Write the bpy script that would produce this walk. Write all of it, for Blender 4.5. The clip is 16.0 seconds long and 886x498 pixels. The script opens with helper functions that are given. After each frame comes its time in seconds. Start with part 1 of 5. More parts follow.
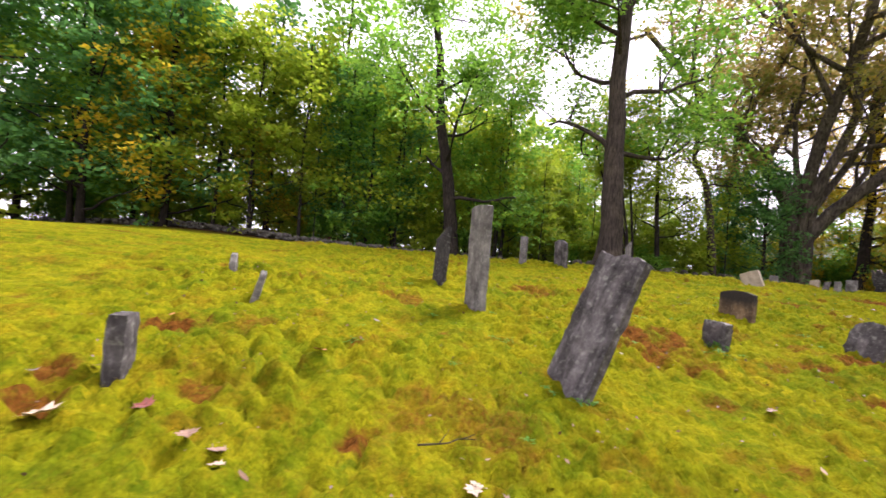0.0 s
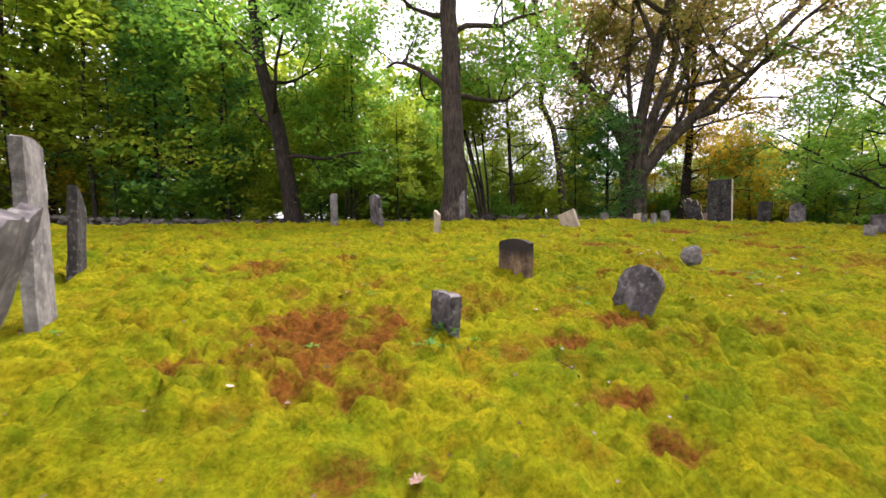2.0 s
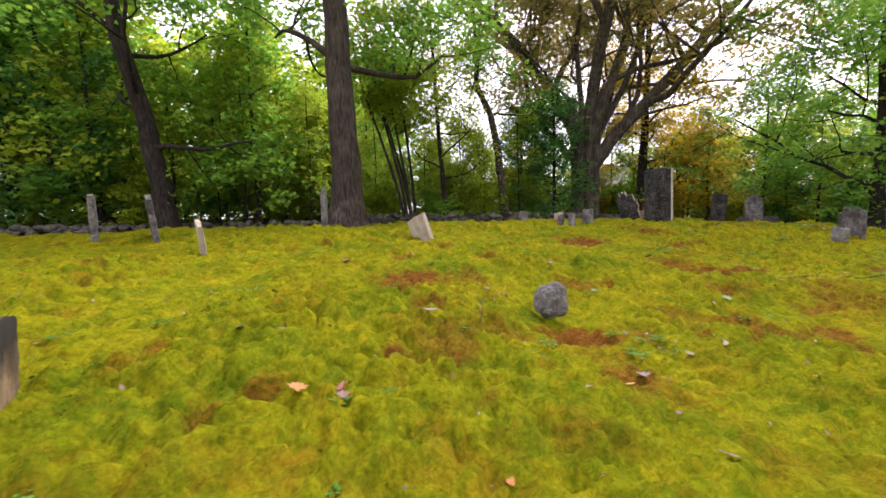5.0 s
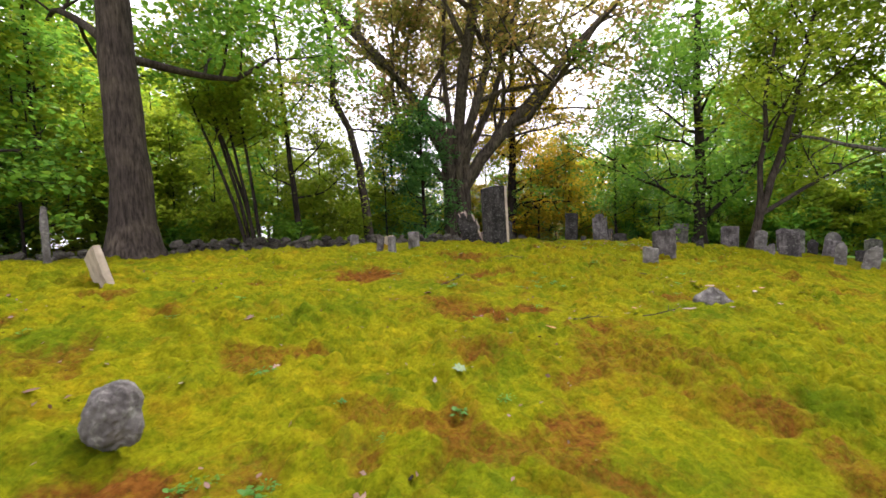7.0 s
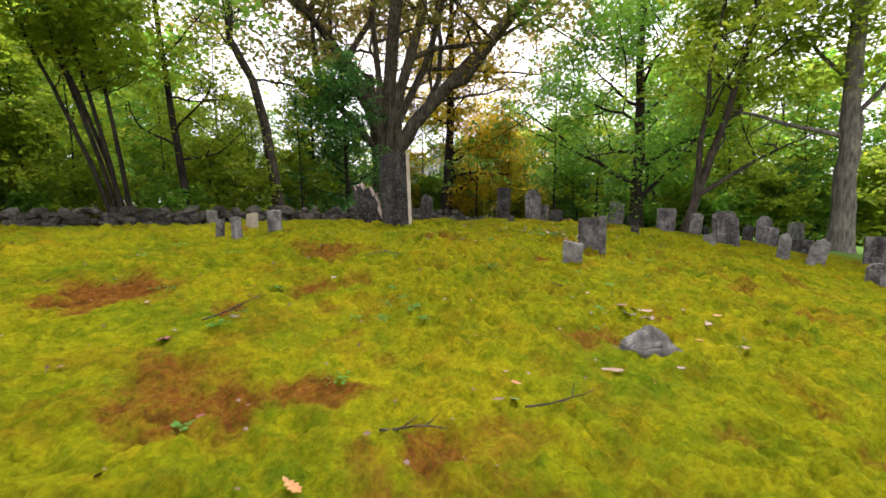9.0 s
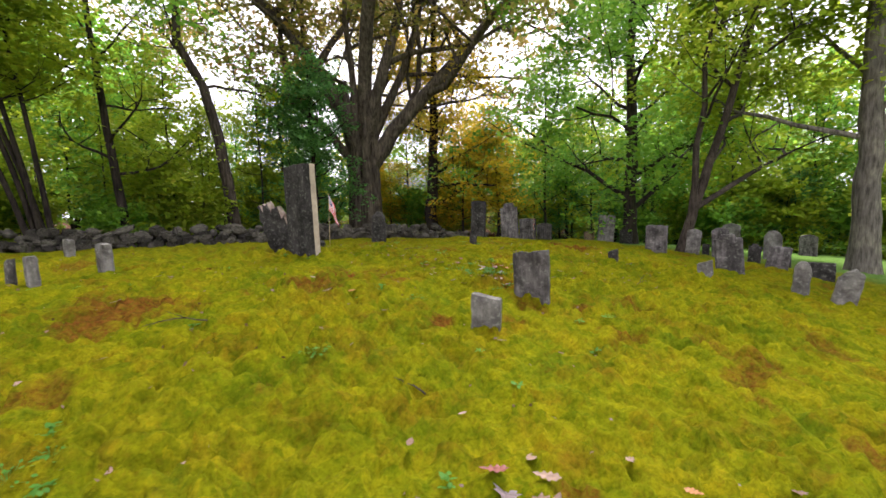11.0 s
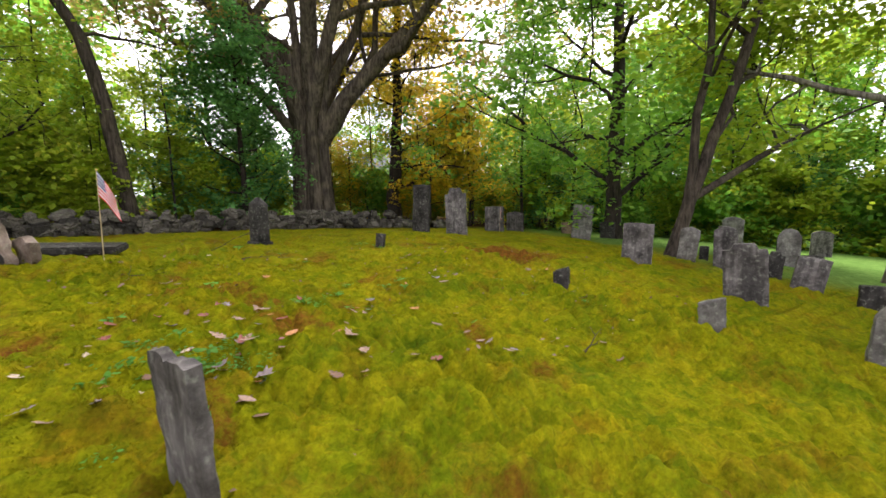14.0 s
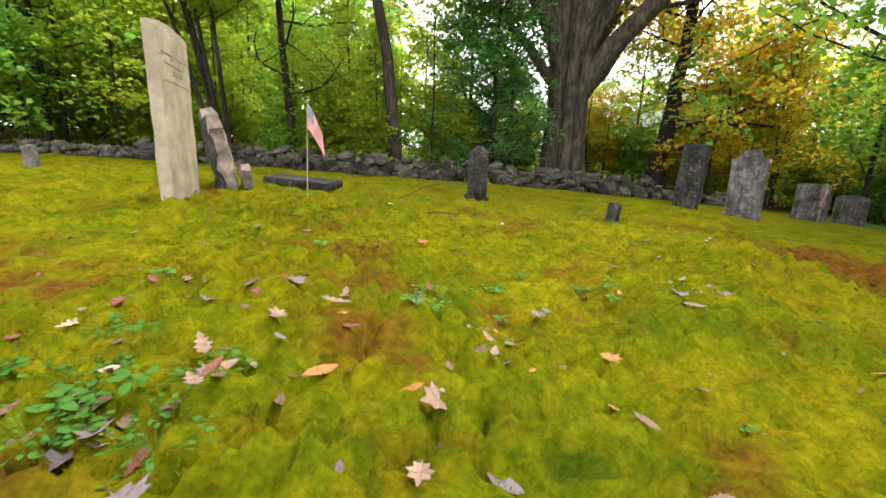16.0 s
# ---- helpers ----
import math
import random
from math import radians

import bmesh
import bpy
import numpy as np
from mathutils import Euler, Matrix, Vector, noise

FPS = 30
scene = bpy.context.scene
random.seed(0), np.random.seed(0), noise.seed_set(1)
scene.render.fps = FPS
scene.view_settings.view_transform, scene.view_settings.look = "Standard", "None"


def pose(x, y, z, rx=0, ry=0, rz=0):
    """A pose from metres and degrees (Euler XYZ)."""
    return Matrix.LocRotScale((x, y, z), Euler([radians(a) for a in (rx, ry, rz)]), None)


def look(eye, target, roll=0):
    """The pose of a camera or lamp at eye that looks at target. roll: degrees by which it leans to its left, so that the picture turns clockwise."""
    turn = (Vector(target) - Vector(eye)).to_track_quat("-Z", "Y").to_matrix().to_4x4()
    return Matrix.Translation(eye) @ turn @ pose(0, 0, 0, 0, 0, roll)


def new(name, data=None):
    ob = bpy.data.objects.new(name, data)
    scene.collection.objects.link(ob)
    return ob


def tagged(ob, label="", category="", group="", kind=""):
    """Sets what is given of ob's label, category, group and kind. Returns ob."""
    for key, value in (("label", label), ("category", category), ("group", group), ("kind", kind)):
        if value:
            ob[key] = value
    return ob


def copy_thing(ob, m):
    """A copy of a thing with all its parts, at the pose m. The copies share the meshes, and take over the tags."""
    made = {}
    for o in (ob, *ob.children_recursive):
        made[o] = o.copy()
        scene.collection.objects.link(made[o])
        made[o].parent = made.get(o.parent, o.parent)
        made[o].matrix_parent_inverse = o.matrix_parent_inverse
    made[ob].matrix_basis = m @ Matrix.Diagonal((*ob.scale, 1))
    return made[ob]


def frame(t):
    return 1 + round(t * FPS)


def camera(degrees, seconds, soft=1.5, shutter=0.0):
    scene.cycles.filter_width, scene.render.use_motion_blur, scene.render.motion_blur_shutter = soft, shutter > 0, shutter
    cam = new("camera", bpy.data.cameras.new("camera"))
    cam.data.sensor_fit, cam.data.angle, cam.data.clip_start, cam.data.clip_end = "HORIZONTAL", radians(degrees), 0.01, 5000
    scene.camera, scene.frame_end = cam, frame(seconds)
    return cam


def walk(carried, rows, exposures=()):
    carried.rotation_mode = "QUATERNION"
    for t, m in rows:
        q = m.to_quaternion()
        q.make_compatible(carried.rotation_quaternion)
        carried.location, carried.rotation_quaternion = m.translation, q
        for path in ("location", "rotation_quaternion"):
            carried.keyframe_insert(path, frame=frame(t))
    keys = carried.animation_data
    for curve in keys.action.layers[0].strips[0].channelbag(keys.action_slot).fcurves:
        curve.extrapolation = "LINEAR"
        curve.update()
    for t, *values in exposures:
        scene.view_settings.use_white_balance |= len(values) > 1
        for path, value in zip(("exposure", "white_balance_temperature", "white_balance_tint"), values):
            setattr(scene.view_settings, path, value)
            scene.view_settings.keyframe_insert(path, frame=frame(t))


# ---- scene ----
# ---------- camera and walk ----------
PLAN = 1.15  # metres for one unit of the plan
cam = camera(93.1, 16.0, soft=1.6, shutter=0.12)
PATH = [
    (0, (1.167, 0.038, 0.994), (1.043, 2.034, 1.011), 4.61),
    (0.5, (1.692, 0.404, 1.018), (1.911, 2.392, 1.031), 3.11),
    (1, (2.194, 0.840, 1.025), (2.539, 2.805, 0.894), -2.61),
    (1.5, (2.696, 1.206, 1.046), (3.087, 3.162, 0.898), -2.89),
    (2, (3.143, 1.610, 1.037), (3.516, 3.569, 0.887), -0.86),
    (2.5, (3.581, 1.957, 1.034), (3.971, 3.917, 0.958), -1.08),
    (3, (4.060, 2.329, 1.016), (4.480, 4.284, 0.945), -1.24),
    (3.2, (4.285, 2.501, 1.024), (4.719, 4.452, 0.945), -0.76),
    (5.3, (6.375, 3.877, 1.187), (6.873, 5.805, 1.002), -2.48),
    (5.5, (6.622, 3.983, 1.189), (7.216, 5.889, 1.059), -1.64),
    (6, (7.156, 4.173, 1.175), (7.843, 6.047, 1.038), -3.19),
    (6.5, (7.636, 4.287, 1.174), (8.384, 6.138, 1.052), -0.49),
    (7, (8.063, 4.496, 1.165), (8.977, 6.273, 1.066), -2.76),
    (7.5, (8.491, 4.712, 1.171), (9.411, 6.485, 1.070), -1.77),
    (8, (8.920, 4.983, 1.195), (9.856, 6.742, 1.021), -0.91),
    (8.5, (9.359, 5.269, 1.235), (10.479, 6.915, 1.038), 0.18),
    (9, (9.791, 5.555, 1.271), (10.904, 7.198, 1.019), -1.22),
    (9.5, (10.205, 5.817, 1.350), (11.320, 7.455, 1.074), -3.73),
    (10, (10.682, 5.949, 1.386), (11.816, 7.584, 1.185), -3.34),
    (10.2, (10.880, 5.991, 1.384), (12.018, 7.625, 1.195), -2.74),
    (12.3, (12.870, 6.711, 1.398), (13.922, 8.393, 1.146), -1.52),
    (12.5, (13.092, 6.796, 1.368), (14.149, 8.476, 1.119), -1.43),
    (13, (13.523, 7.027, 1.378), (14.620, 8.678, 1.105), -1.10),
    (13.5, (13.871, 7.298, 1.415), (14.987, 8.932, 1.131), -1.44),
    (14, (14.272, 7.562, 1.390), (15.390, 9.196, 1.107), -1.04),
    (14.5, (14.531, 7.862, 1.381), (15.474, 9.605, 1.113), 0.55),
    (15, (14.709, 8.142, 1.358), (15.114, 10.082, 1.085), 0.57),
    (15.5, (14.898, 8.398, 1.277), (14.988, 10.352, 0.862), 2.11),
    (16, (15.091, 8.709, 1.262), (15.129, 10.653, 0.792), 2.30),
]
walk(cam, [(t, look(Vector(eye) * PLAN, Vector(target) * PLAN, roll)) for t, eye, target, roll in PATH],
     exposures=[(0.0, 1.93, 6200, 26), (3.0, 2.02, 6200, 24), (6.0, 1.85, 6200, 22), (6.5, 1.92, 6200, 21), (9.0, 2.06, 6250, 16), (10.0, 2.0, 6250, 16), (12.5, 2.2, 6250, 16), (14.0, 2.22, 6350, 14), (15.5, 2.52, 6400, 12), (16.0, 2.72, 6400, 11)])

# ---------- world, sun, exposure ----------
SUN_AZIMUTH, SUN_HEIGHT = 50.0, 56.0  # degrees clockwise from +y, degrees up
world = bpy.data.worlds.new("overcast_sky")
scene.world = world
world.use_nodes = True
wn, wl = world.node_tree.nodes, world.node_tree.links
sky = wn.new("ShaderNodeTexSky")
sky.sky_type = "NISHITA"
sky.sun_disc = False
sky.sun_elevation, sky.sun_rotation = radians(SUN_HEIGHT), radians(SUN_AZIMUTH)
sky.air_density, sky.dust_density, sky.ozone_density = 1.0, 3.0, 1.0
pale = wn.new("ShaderNodeHueSaturation")
pale.inputs["Saturation"].default_value = 0.12
wl.new(sky.outputs["Color"], pale.inputs["Color"])
veil = wn.new("ShaderNodeMix")  # an even veil of cloud
veil.data_type = "RGBA"
veil.inputs[0].default_value = 0.75
veil.inputs[7].default_value = (6.3, 6.0, 6.15, 1)
wl.new(pale.outputs["Color"], veil.inputs[6])
wl.new(veil.outputs[2], wn["Background"].inputs["Color"])
wn["Background"].inputs["Strength"].default_value = 0.11
sun = new("sun", bpy.data.lights.new("sun", "SUN"))
sun.data.energy, sun.data.angle, sun.data.color = 2.6, radians(20), (1.0, 0.94, 0.84)
az, el = radians(SUN_AZIMUTH), radians(SUN_HEIGHT)
sun.matrix_basis = look((0, 0, 30), (-math.sin(az) * math.cos(el), -math.cos(az) * math.cos(el), 30 - math.sin(el)))


# ---------- materials ----------
def mat(name):
    m = bpy.data.materials.new(name)
    m.use_nodes = True
    nt = m.node_tree
    return m, nt, nt.nodes["Principled BSDF"]


def node(nt, kind, **inputs):
    n = nt.nodes.new(kind)
    for k, v in inputs.items():
        n.inputs[k.replace("_", " ")].default_value = v
    return n


def coords(nt, scale=(1, 1, 1), world_space=True):
    src = nt.nodes.new("ShaderNodeNewGeometry").outputs["Position"] if world_space else nt.nodes.new("ShaderNodeTexCoord").outputs["Object"]
    mp = nt.nodes.new("ShaderNodeMapping")
    mp.inputs["Scale"].default_value = scale
    nt.links.new(src, mp.inputs["Vector"])
    return mp.outputs["Vector"]


def noise_tex(nt, vec, scale, detail=4.0, rough=0.55):
    n = node(nt, "ShaderNodeTexNoise", Scale=scale, Detail=detail, Roughness=rough)
    nt.links.new(vec, n.inputs["Vector"])
    return n.outputs["Fac"]


def ramp(nt, fac, stops):
    r = nt.nodes.new("ShaderNodeValToRGB")
    els = r.color_ramp.elements
    while len(els) < len(stops):
        els.new(0.5)
    for e, (p, c) in zip(els, stops):
        e.position, e.color = p, (*c, 1)
    nt.links.new(fac, r.inputs["Fac"])
    return r.outputs["Color"]


def mix(nt, fac, a, b, mode="MIX"):
    n = nt.nodes.new("ShaderNodeMix")
    n.data_type, n.blend_type = "RGBA", mode
    for sock, v in ((n.inputs[0], fac), (n.inputs[6], a), (n.inputs[7], b)):
        if hasattr(v, "is_output"):
            nt.links.new(v, sock)
        else:
            sock.default_value = v if isinstance(v, float) else (*v, 1)
    return n.outputs[2]


def bump(nt, bsdf, height, strength, distance):
    b = node(nt, "ShaderNodeBump", Strength=strength, Distance=distance)
    nt.links.new(height, b.inputs["Height"])
    nt.links.new(b.outputs["Normal"], bsdf.inputs["Normal"])


def attribute(nt, name):
    a = nt.nodes.new("ShaderNodeAttribute")
    a.attribute_name = name
    return a.outputs["Fac"]


def moss_colour(nt, vec):
    """Yellow-green moss with greener and orange tones at two scales."""
    big = ramp(nt, noise_tex(nt, vec, 1.3, 5, 0.65), [(0.32, (0.068, 0.095, 0.003)), (0.5, (0.122, 0.127, 0.003)), (0.68, (0.152, 0.138, 0.004))])
    small = ramp(nt, noise_tex(nt, vec, 7, 6, 0.7), [(0.3, (0.66, 0.74, 0.6)), (0.48, (0.96, 0.98, 0.95)), (0.68, (1.2, 1.16, 1.05))])
    c = mix(nt, 1.0, big, small, "MULTIPLY")
    orange = ramp(nt, noise_tex(nt, vec, 2.3, 6, 0.7), [(0.51, (0, 0, 0)), (0.66, (0.6, 0.6, 0.6))])
    c = mix(nt, orange, c, (0.112, 0.06, 0.005))
    green = ramp(nt, noise_tex(nt, vec, 3.4, 7, 0.75), [(0.56, (0, 0, 0)), (0.70, (0.6, 0.6, 0.6))])
    c = mix(nt, green, c, (0.045, 0.085, 0.006))
    dapple = ramp(nt, noise_tex(nt, vec, 15, 5, 0.7), [(0.34, (0.74, 0.8, 0.7)), (0.5, (1.0, 1.0, 0.95)), (0.66, (1.16, 1.12, 1.0))])
    c = mix(nt, 1.0, c, dapple, "MULTIPLY")
    warp = nt.nodes.new("ShaderNodeTexNoise")
    warp.inputs["Scale"].default_value = 14
    nt.links.new(vec, warp.inputs["Vector"])
    bent = nt.nodes.new("ShaderNodeVectorMath")
    bent.operation = "MULTIPLY_ADD"
    bent.inputs[1].default_value = (0.12, 0.12, 0.12)
    nt.links.new(warp.outputs["Color"], bent.inputs[0])
    nt.links.new(vec, bent.inputs[2])
    vor = nt.nodes.new("ShaderNodeTexVoronoi")  # each cushion has a tone of its own
    vor.inputs["Scale"].default_value = 11
    nt.links.new(bent.outputs[0], vor.inputs["Vector"])
    sep = nt.nodes.new("ShaderNodeSeparateColor")
    nt.links.new(vor.outputs["Color"], sep.inputs[0])
    c = mix(nt, 1.0, c, ramp(nt, sep.outputs[0], [(0.0, (0.78, 0.88, 0.75)), (0.5, (1.0, 1.0, 1.0)), (1.0, (1.2, 1.12, 1.0))]), "MULTIPLY")
    fuzz = ramp(nt, noise_tex(nt, vec, 45, 4, 0.75), [(0.34, (0.74, 0.78, 0.72)), (0.5, (1.0, 1.0, 1.0)), (0.66, (1.2, 1.17, 1.05))])
    return mix(nt, 1.0, c, fuzz, "MULTIPLY")


def ground_material():
    m, nt, b = mat("mossy_ground")
    v = coords(nt)
    c = moss_colour(nt, v)
    soil = ramp(nt, noise_tex(nt, v, 18, 6, 0.7), [(0.3, (0.022, 0.008, 0.004)), (0.5, (0.088, 0.026, 0.006)), (0.7, (0.145, 0.055, 0.012))])
    edge = nt.nodes.new("ShaderNodeMath")
    edge.operation = "MULTIPLY_ADD"
    nt.links.new(attribute(nt, "bare"), edge.inputs[0])
    edge.inputs[1].default_value = 1.5
    nt.links.new(ramp(nt, noise_tex(nt, v, 26, 6, 0.75), [(0.35, (0.0, 0.0, 0.0)), (0.7, (1.0, 1.0, 1.0))]), edge.inputs[2])
    half = nt.nodes.new("ShaderNodeMath")
    half.operation = "MULTIPLY"
    half.inputs[1].default_value = 0.4
    nt.links.new(edge.outputs[0], half.inputs[0])
    worn = ramp(nt, half.outputs[0], [(0.20, (0, 0, 0)), (0.72, (0.92, 0.92, 0.92))])
    c = mix(nt, worn, c, soil)
    grass = ramp(nt, noise_tex(nt, v, 6, 5, 0.6), [(0.3, (0.045, 0.09, 0.016)), (0.7, (0.10, 0.17, 0.04))])
    c = mix(nt, attribute(nt, "lawn"), c, grass)
    litter = ramp(nt, noise_tex(nt, v, 9, 6, 0.75), [(0.3, (0.014, 0.009, 0.006)), (0.55, (0.055, 0.028, 0.014)), (0.75, (0.11, 0.06, 0.03))])
    c = mix(nt, attribute(nt, "litter"), c, litter)
    nt.links.new(c, b.inputs["Base Color"])
    b.inputs["Roughness"].default_value = 1.0
    b.inputs["Specular IOR Level"].default_value = 0.02
    vor = nt.nodes.new("ShaderNodeTexVoronoi")  # small heads of moss
    vor.inputs["Scale"].default_value = 24
    nt.links.new(v, vor.inputs["Vector"])
    heads = nt.nodes.new("ShaderNodeMath")
    heads.operation = "MULTIPLY_ADD"
    heads.inputs[1].default_value = -0.55
    nt.links.new(vor.outputs["Distance"], heads.inputs[0])
    nt.links.new(noise_tex(nt, v, 30, 7, 0.75), heads.inputs[2])
    bump(nt, b, heads.outputs[0], 0.9, 0.022)
    return m


def moss_tuft_material():
    m, nt, b = mat("moss_tufts")
    v = coords(nt)
    c = moss_colour(nt, v)
    rnd = nt.nodes.new("ShaderNodeNewGeometry").outputs["Random Per Island"]
    c = mix(nt, 1.0, c, ramp(nt, rnd, [(0.0, (0.9, 0.95, 0.9)), (1.0, (1.3, 1.25, 1.1))]), "MULTIPLY")
    nt.links.new(c, b.inputs["Base Color"])
    b.inputs["Roughness"].default_value = 0.95
    b.inputs["Specular IOR Level"].default_value = 0.03
    tr = nt.nodes.new("ShaderNodeBsdfTranslucent")
    nt.links.new(c, tr.inputs["Color"])
    ms = nt.nodes.new("ShaderNodeMixShader")
    ms.inputs[0].default_value = 0.35
    nt.links.new(b.outputs[0], ms.inputs[1])
    nt.links.new(tr.outputs[0], ms.inputs[2])
    nt.links.new(ms.outputs[0], nt.nodes["Material Output"].inputs["Surface"])
    return m


def stone_material(name, dark, light, lichen=(0.33, 0.35, 0.29), amount=0.35, streak=0.5, crust=None, blot=0.8, vary=0.0):
    m, nt, b = mat(name)
    v = coords(nt, world_space=False)
    rnd = nt.nodes.new("ShaderNodeObjectInfo").outputs["Random"]
    shift = nt.nodes.new("ShaderNodeVectorMath")
    nt.links.new(v, shift.inputs[0])
    off = nt.nodes.new("ShaderNodeCombineXYZ")
    mul = nt.nodes.new("ShaderNodeMath")
    mul.operation = "MULTIPLY"
    mul.inputs[1].default_value = 37.0
    nt.links.new(rnd, mul.inputs[0])
    nt.links.new(mul.outputs[0], off.inputs[0])
    nt.links.new(mul.outputs[0], off.inputs[2])
    nt.links.new(off.outputs[0], shift.inputs[1])
    v = shift.outputs[0]
    base = ramp(nt, noise_tex(nt, v, 5.5, 8, 0.7), [(0.32, dark), (0.68, light)])
    st = nt.nodes.new("ShaderNodeMapping")
    st.inputs["Scale"].default_value = (1, 1, 0.13)
    nt.links.new(v, st.inputs["Vector"])
    streaks = ramp(nt, noise_tex(nt, st.outputs["Vector"], 11, 5, 0.6), [(0.42, (0.25, 0.25, 0.25)), (0.62, (1, 1, 1))])
    c = mix(nt, streak, base, mix(nt, 1.0, base, streaks, "MULTIPLY"))
    spots = ramp(nt, noise_tex(nt, v, 22, 5, 0.6), [(0.56, (0, 0, 0)), (0.66, (amount, amount, amount))])
    c = mix(nt, spots, c, lichen)
    blots = ramp(nt, noise_tex(nt, v, 3.2, 7, 0.72), [(0.46, (0, 0, 0)), (0.60, (blot, blot, blot))])
    c = mix(nt, blots, c, mix(nt, 1.0, c, (0.36, 0.34, 0.33), "MULTIPLY"))
    if vary:
        c = mix(nt, 1.0, c, ramp(nt, rnd, [(0.0, (1 - vary,) * 3), (0.5, (1.0, 0.97, 0.92)), (1.0, (1 + vary, 1 + vary, 1 + 0.9 * vary))]), "MULTIPLY")
    if crust:
        # a black growth that has crept down from the top edge
        sep = nt.nodes.new("ShaderNodeSeparateXYZ")
        nt.links.new(coords(nt, world_space=False), sep.inputs[0])
        high = nt.nodes.new("ShaderNodeMath")
        high.operation = "MULTIPLY_ADD"
        high.inputs[1].default_value = 0.22
        nt.links.new(noise_tex(nt, st.outputs["Vector"], 9, 5, 0.6), high.inputs[0])
        nt.links.new(sep.outputs["Z"], high.inputs[2])
        c = mix(nt, ramp(nt, high.outputs[0], [(crust, (0, 0, 0)), (crust + 0.12, (0.95, 0.95, 0.95))]), c, (0.016, 0.014, 0.012))
    nt.links.new(c, b.inputs["Base Color"])
    b.inputs["Roughness"].default_value = 0.88
    b.inputs["Specular IOR Level"].default_value = 0.25
    bump(nt, b, noise_tex(nt, v, 32, 8, 0.75), 0.8, 0.02)
    return m


def bark_material(name, dark, light, scale=1.0):
    m, nt, b = mat(name)
    v = coords(nt, (1, 1, 0.16))
    f = noise_tex(nt, v, 16 * scale, 7, 0.65)
    c = ramp(nt, f, [(0.34, dark), (0.66, light)])
    patch = ramp(nt, noise_tex(nt, coords(nt), 1.7, 4, 0.6), [(0.45, (0.75, 0.75, 0.75)), (0.65, (1.2, 1.22, 1.12))])
    nt.links.new(mix(nt, 1.0, c, patch, "MULTIPLY"), b.inputs["Base Color"])
    b.inputs["Roughness"].default_value = 0.92
    b.inputs["Specular IOR Level"].default_value = 0.15
    bump(nt, b, f, 0.9, 0.05)
    return m


def leaf_material(name, stops, through_light=0.45):
    """Thin leaves that let part of the light through; each leaf has its own tone."""
    m, nt, b = mat(name)
    rnd = nt.nodes.new("ShaderNodeNewGeometry").outputs["Random Per Island"]
    blend = nt.nodes.new("ShaderNodeMix")
    blend.inputs[0].default_value = 0.4
    nt.links.new(attribute(nt, "tone"), blend.inputs[2])
    nt.links.new(rnd, blend.inputs[3])
    c = ramp(nt, blend.outputs[0], stops)
    patch = ramp(nt, noise_tex(nt, coords(nt), 0.55, 3, 0.5), [(0.35, (0.7, 0.75, 0.7)), (0.65, (1.2, 1.15, 1.1))])
    c = mix(nt, 1.0, c, patch, "MULTIPLY")
    nt.links.new(c, b.inputs["Base Color"])
    b.inputs["Roughness"].default_value = 0.6
    b.inputs["Specular IOR Level"].default_value = 0.2
    tr = nt.nodes.new("ShaderNodeBsdfTranslucent")
    nt.links.new(c, tr.inputs["Color"])
    ms = nt.nodes.new("ShaderNodeMixShader")
    ms.inputs[0].default_value = through_light
    nt.links.new(b.outputs[0], ms.inputs[1])
    nt.links.new(tr.outputs[0], ms.inputs[2])
    nt.links.new(ms.outputs[0], nt.nodes["Material Output"].inputs["Surface"])
    return m


def plain_material(name, colour, rough=0.8, var=0.25, scale=12):
    m, nt, b = mat(name)
    lo, hi = [c * (1 - var) for c in colour], [min(1, c * (1 + var)) for c in colour]
    v = coords(nt, world_space=False)
    nt.links.new(ramp(nt, noise_tex(nt, v, scale, 5, 0.6), [(0.3, lo), (0.7, hi)]), b.inputs["Base Color"])
    b.inputs["Roughness"].default_value = rough
    return m


GROUND = ground_material()
TUFT = moss_tuft_material()
SLATE = stone_material("weathered_slate", (0.05, 0.045, 0.045), (0.235, 0.215, 0.21), streak=0.75)
SLATE_DARK = stone_material("dark_slate", (0.011, 0.010, 0.009), (0.075, 0.069, 0.064), amount=0.3)
GREY_STONE = stone_material("grey_stone", (0.10, 0.094, 0.088), (0.30, 0.285, 0.262), amount=0.45, streak=0.4)
PALE_STONE = stone_material("pale_marble", (0.29, 0.25, 0.185), (0.52, 0.44, 0.33), amount=0.12, streak=0.2, blot=0.18)
CRUST_STONE = stone_material("blackened_brown_stone", (0.10, 0.065, 0.035), (0.32, 0.22, 0.12), amount=0.2, streak=0.6, crust=0.31)
BROWN_STONE = stone_material("brown_stone", (0.07, 0.05, 0.035), (0.30, 0.22, 0.13), amount=0.25, streak=0.6)
PINK_STONE = stone_material("weathered_sandstone", (0.16, 0.115, 0.09), (0.42, 0.34, 0.285), amount=0.3, blot=0.5)
WALL_STONE = stone_material("field_stone", (0.026, 0.023, 0.02), (0.12, 0.11, 0.095), lichen=(0.16, 0.19, 0.11), amount=0.45, streak=0.1, blot=0.5, vary=0.6)
# darker tone that paints the shade inside carved lines
CARVED_SHADE = plain_material("carved_shadow_line", (0.2, 0.165, 0.125))
BARK = bark_material("grey_brown_bark", (0.017, 0.013, 0.010), (0.085, 0.068, 0.055))
BARK_MAPLE = bark_material("maple_bark", (0.03, 0.024, 0.019), (0.15, 0.125, 0.10), 0.6)
BARK_DARK = bark_material("dark_bark", (0.010, 0.008, 0.007), (0.05, 0.04, 0.033))
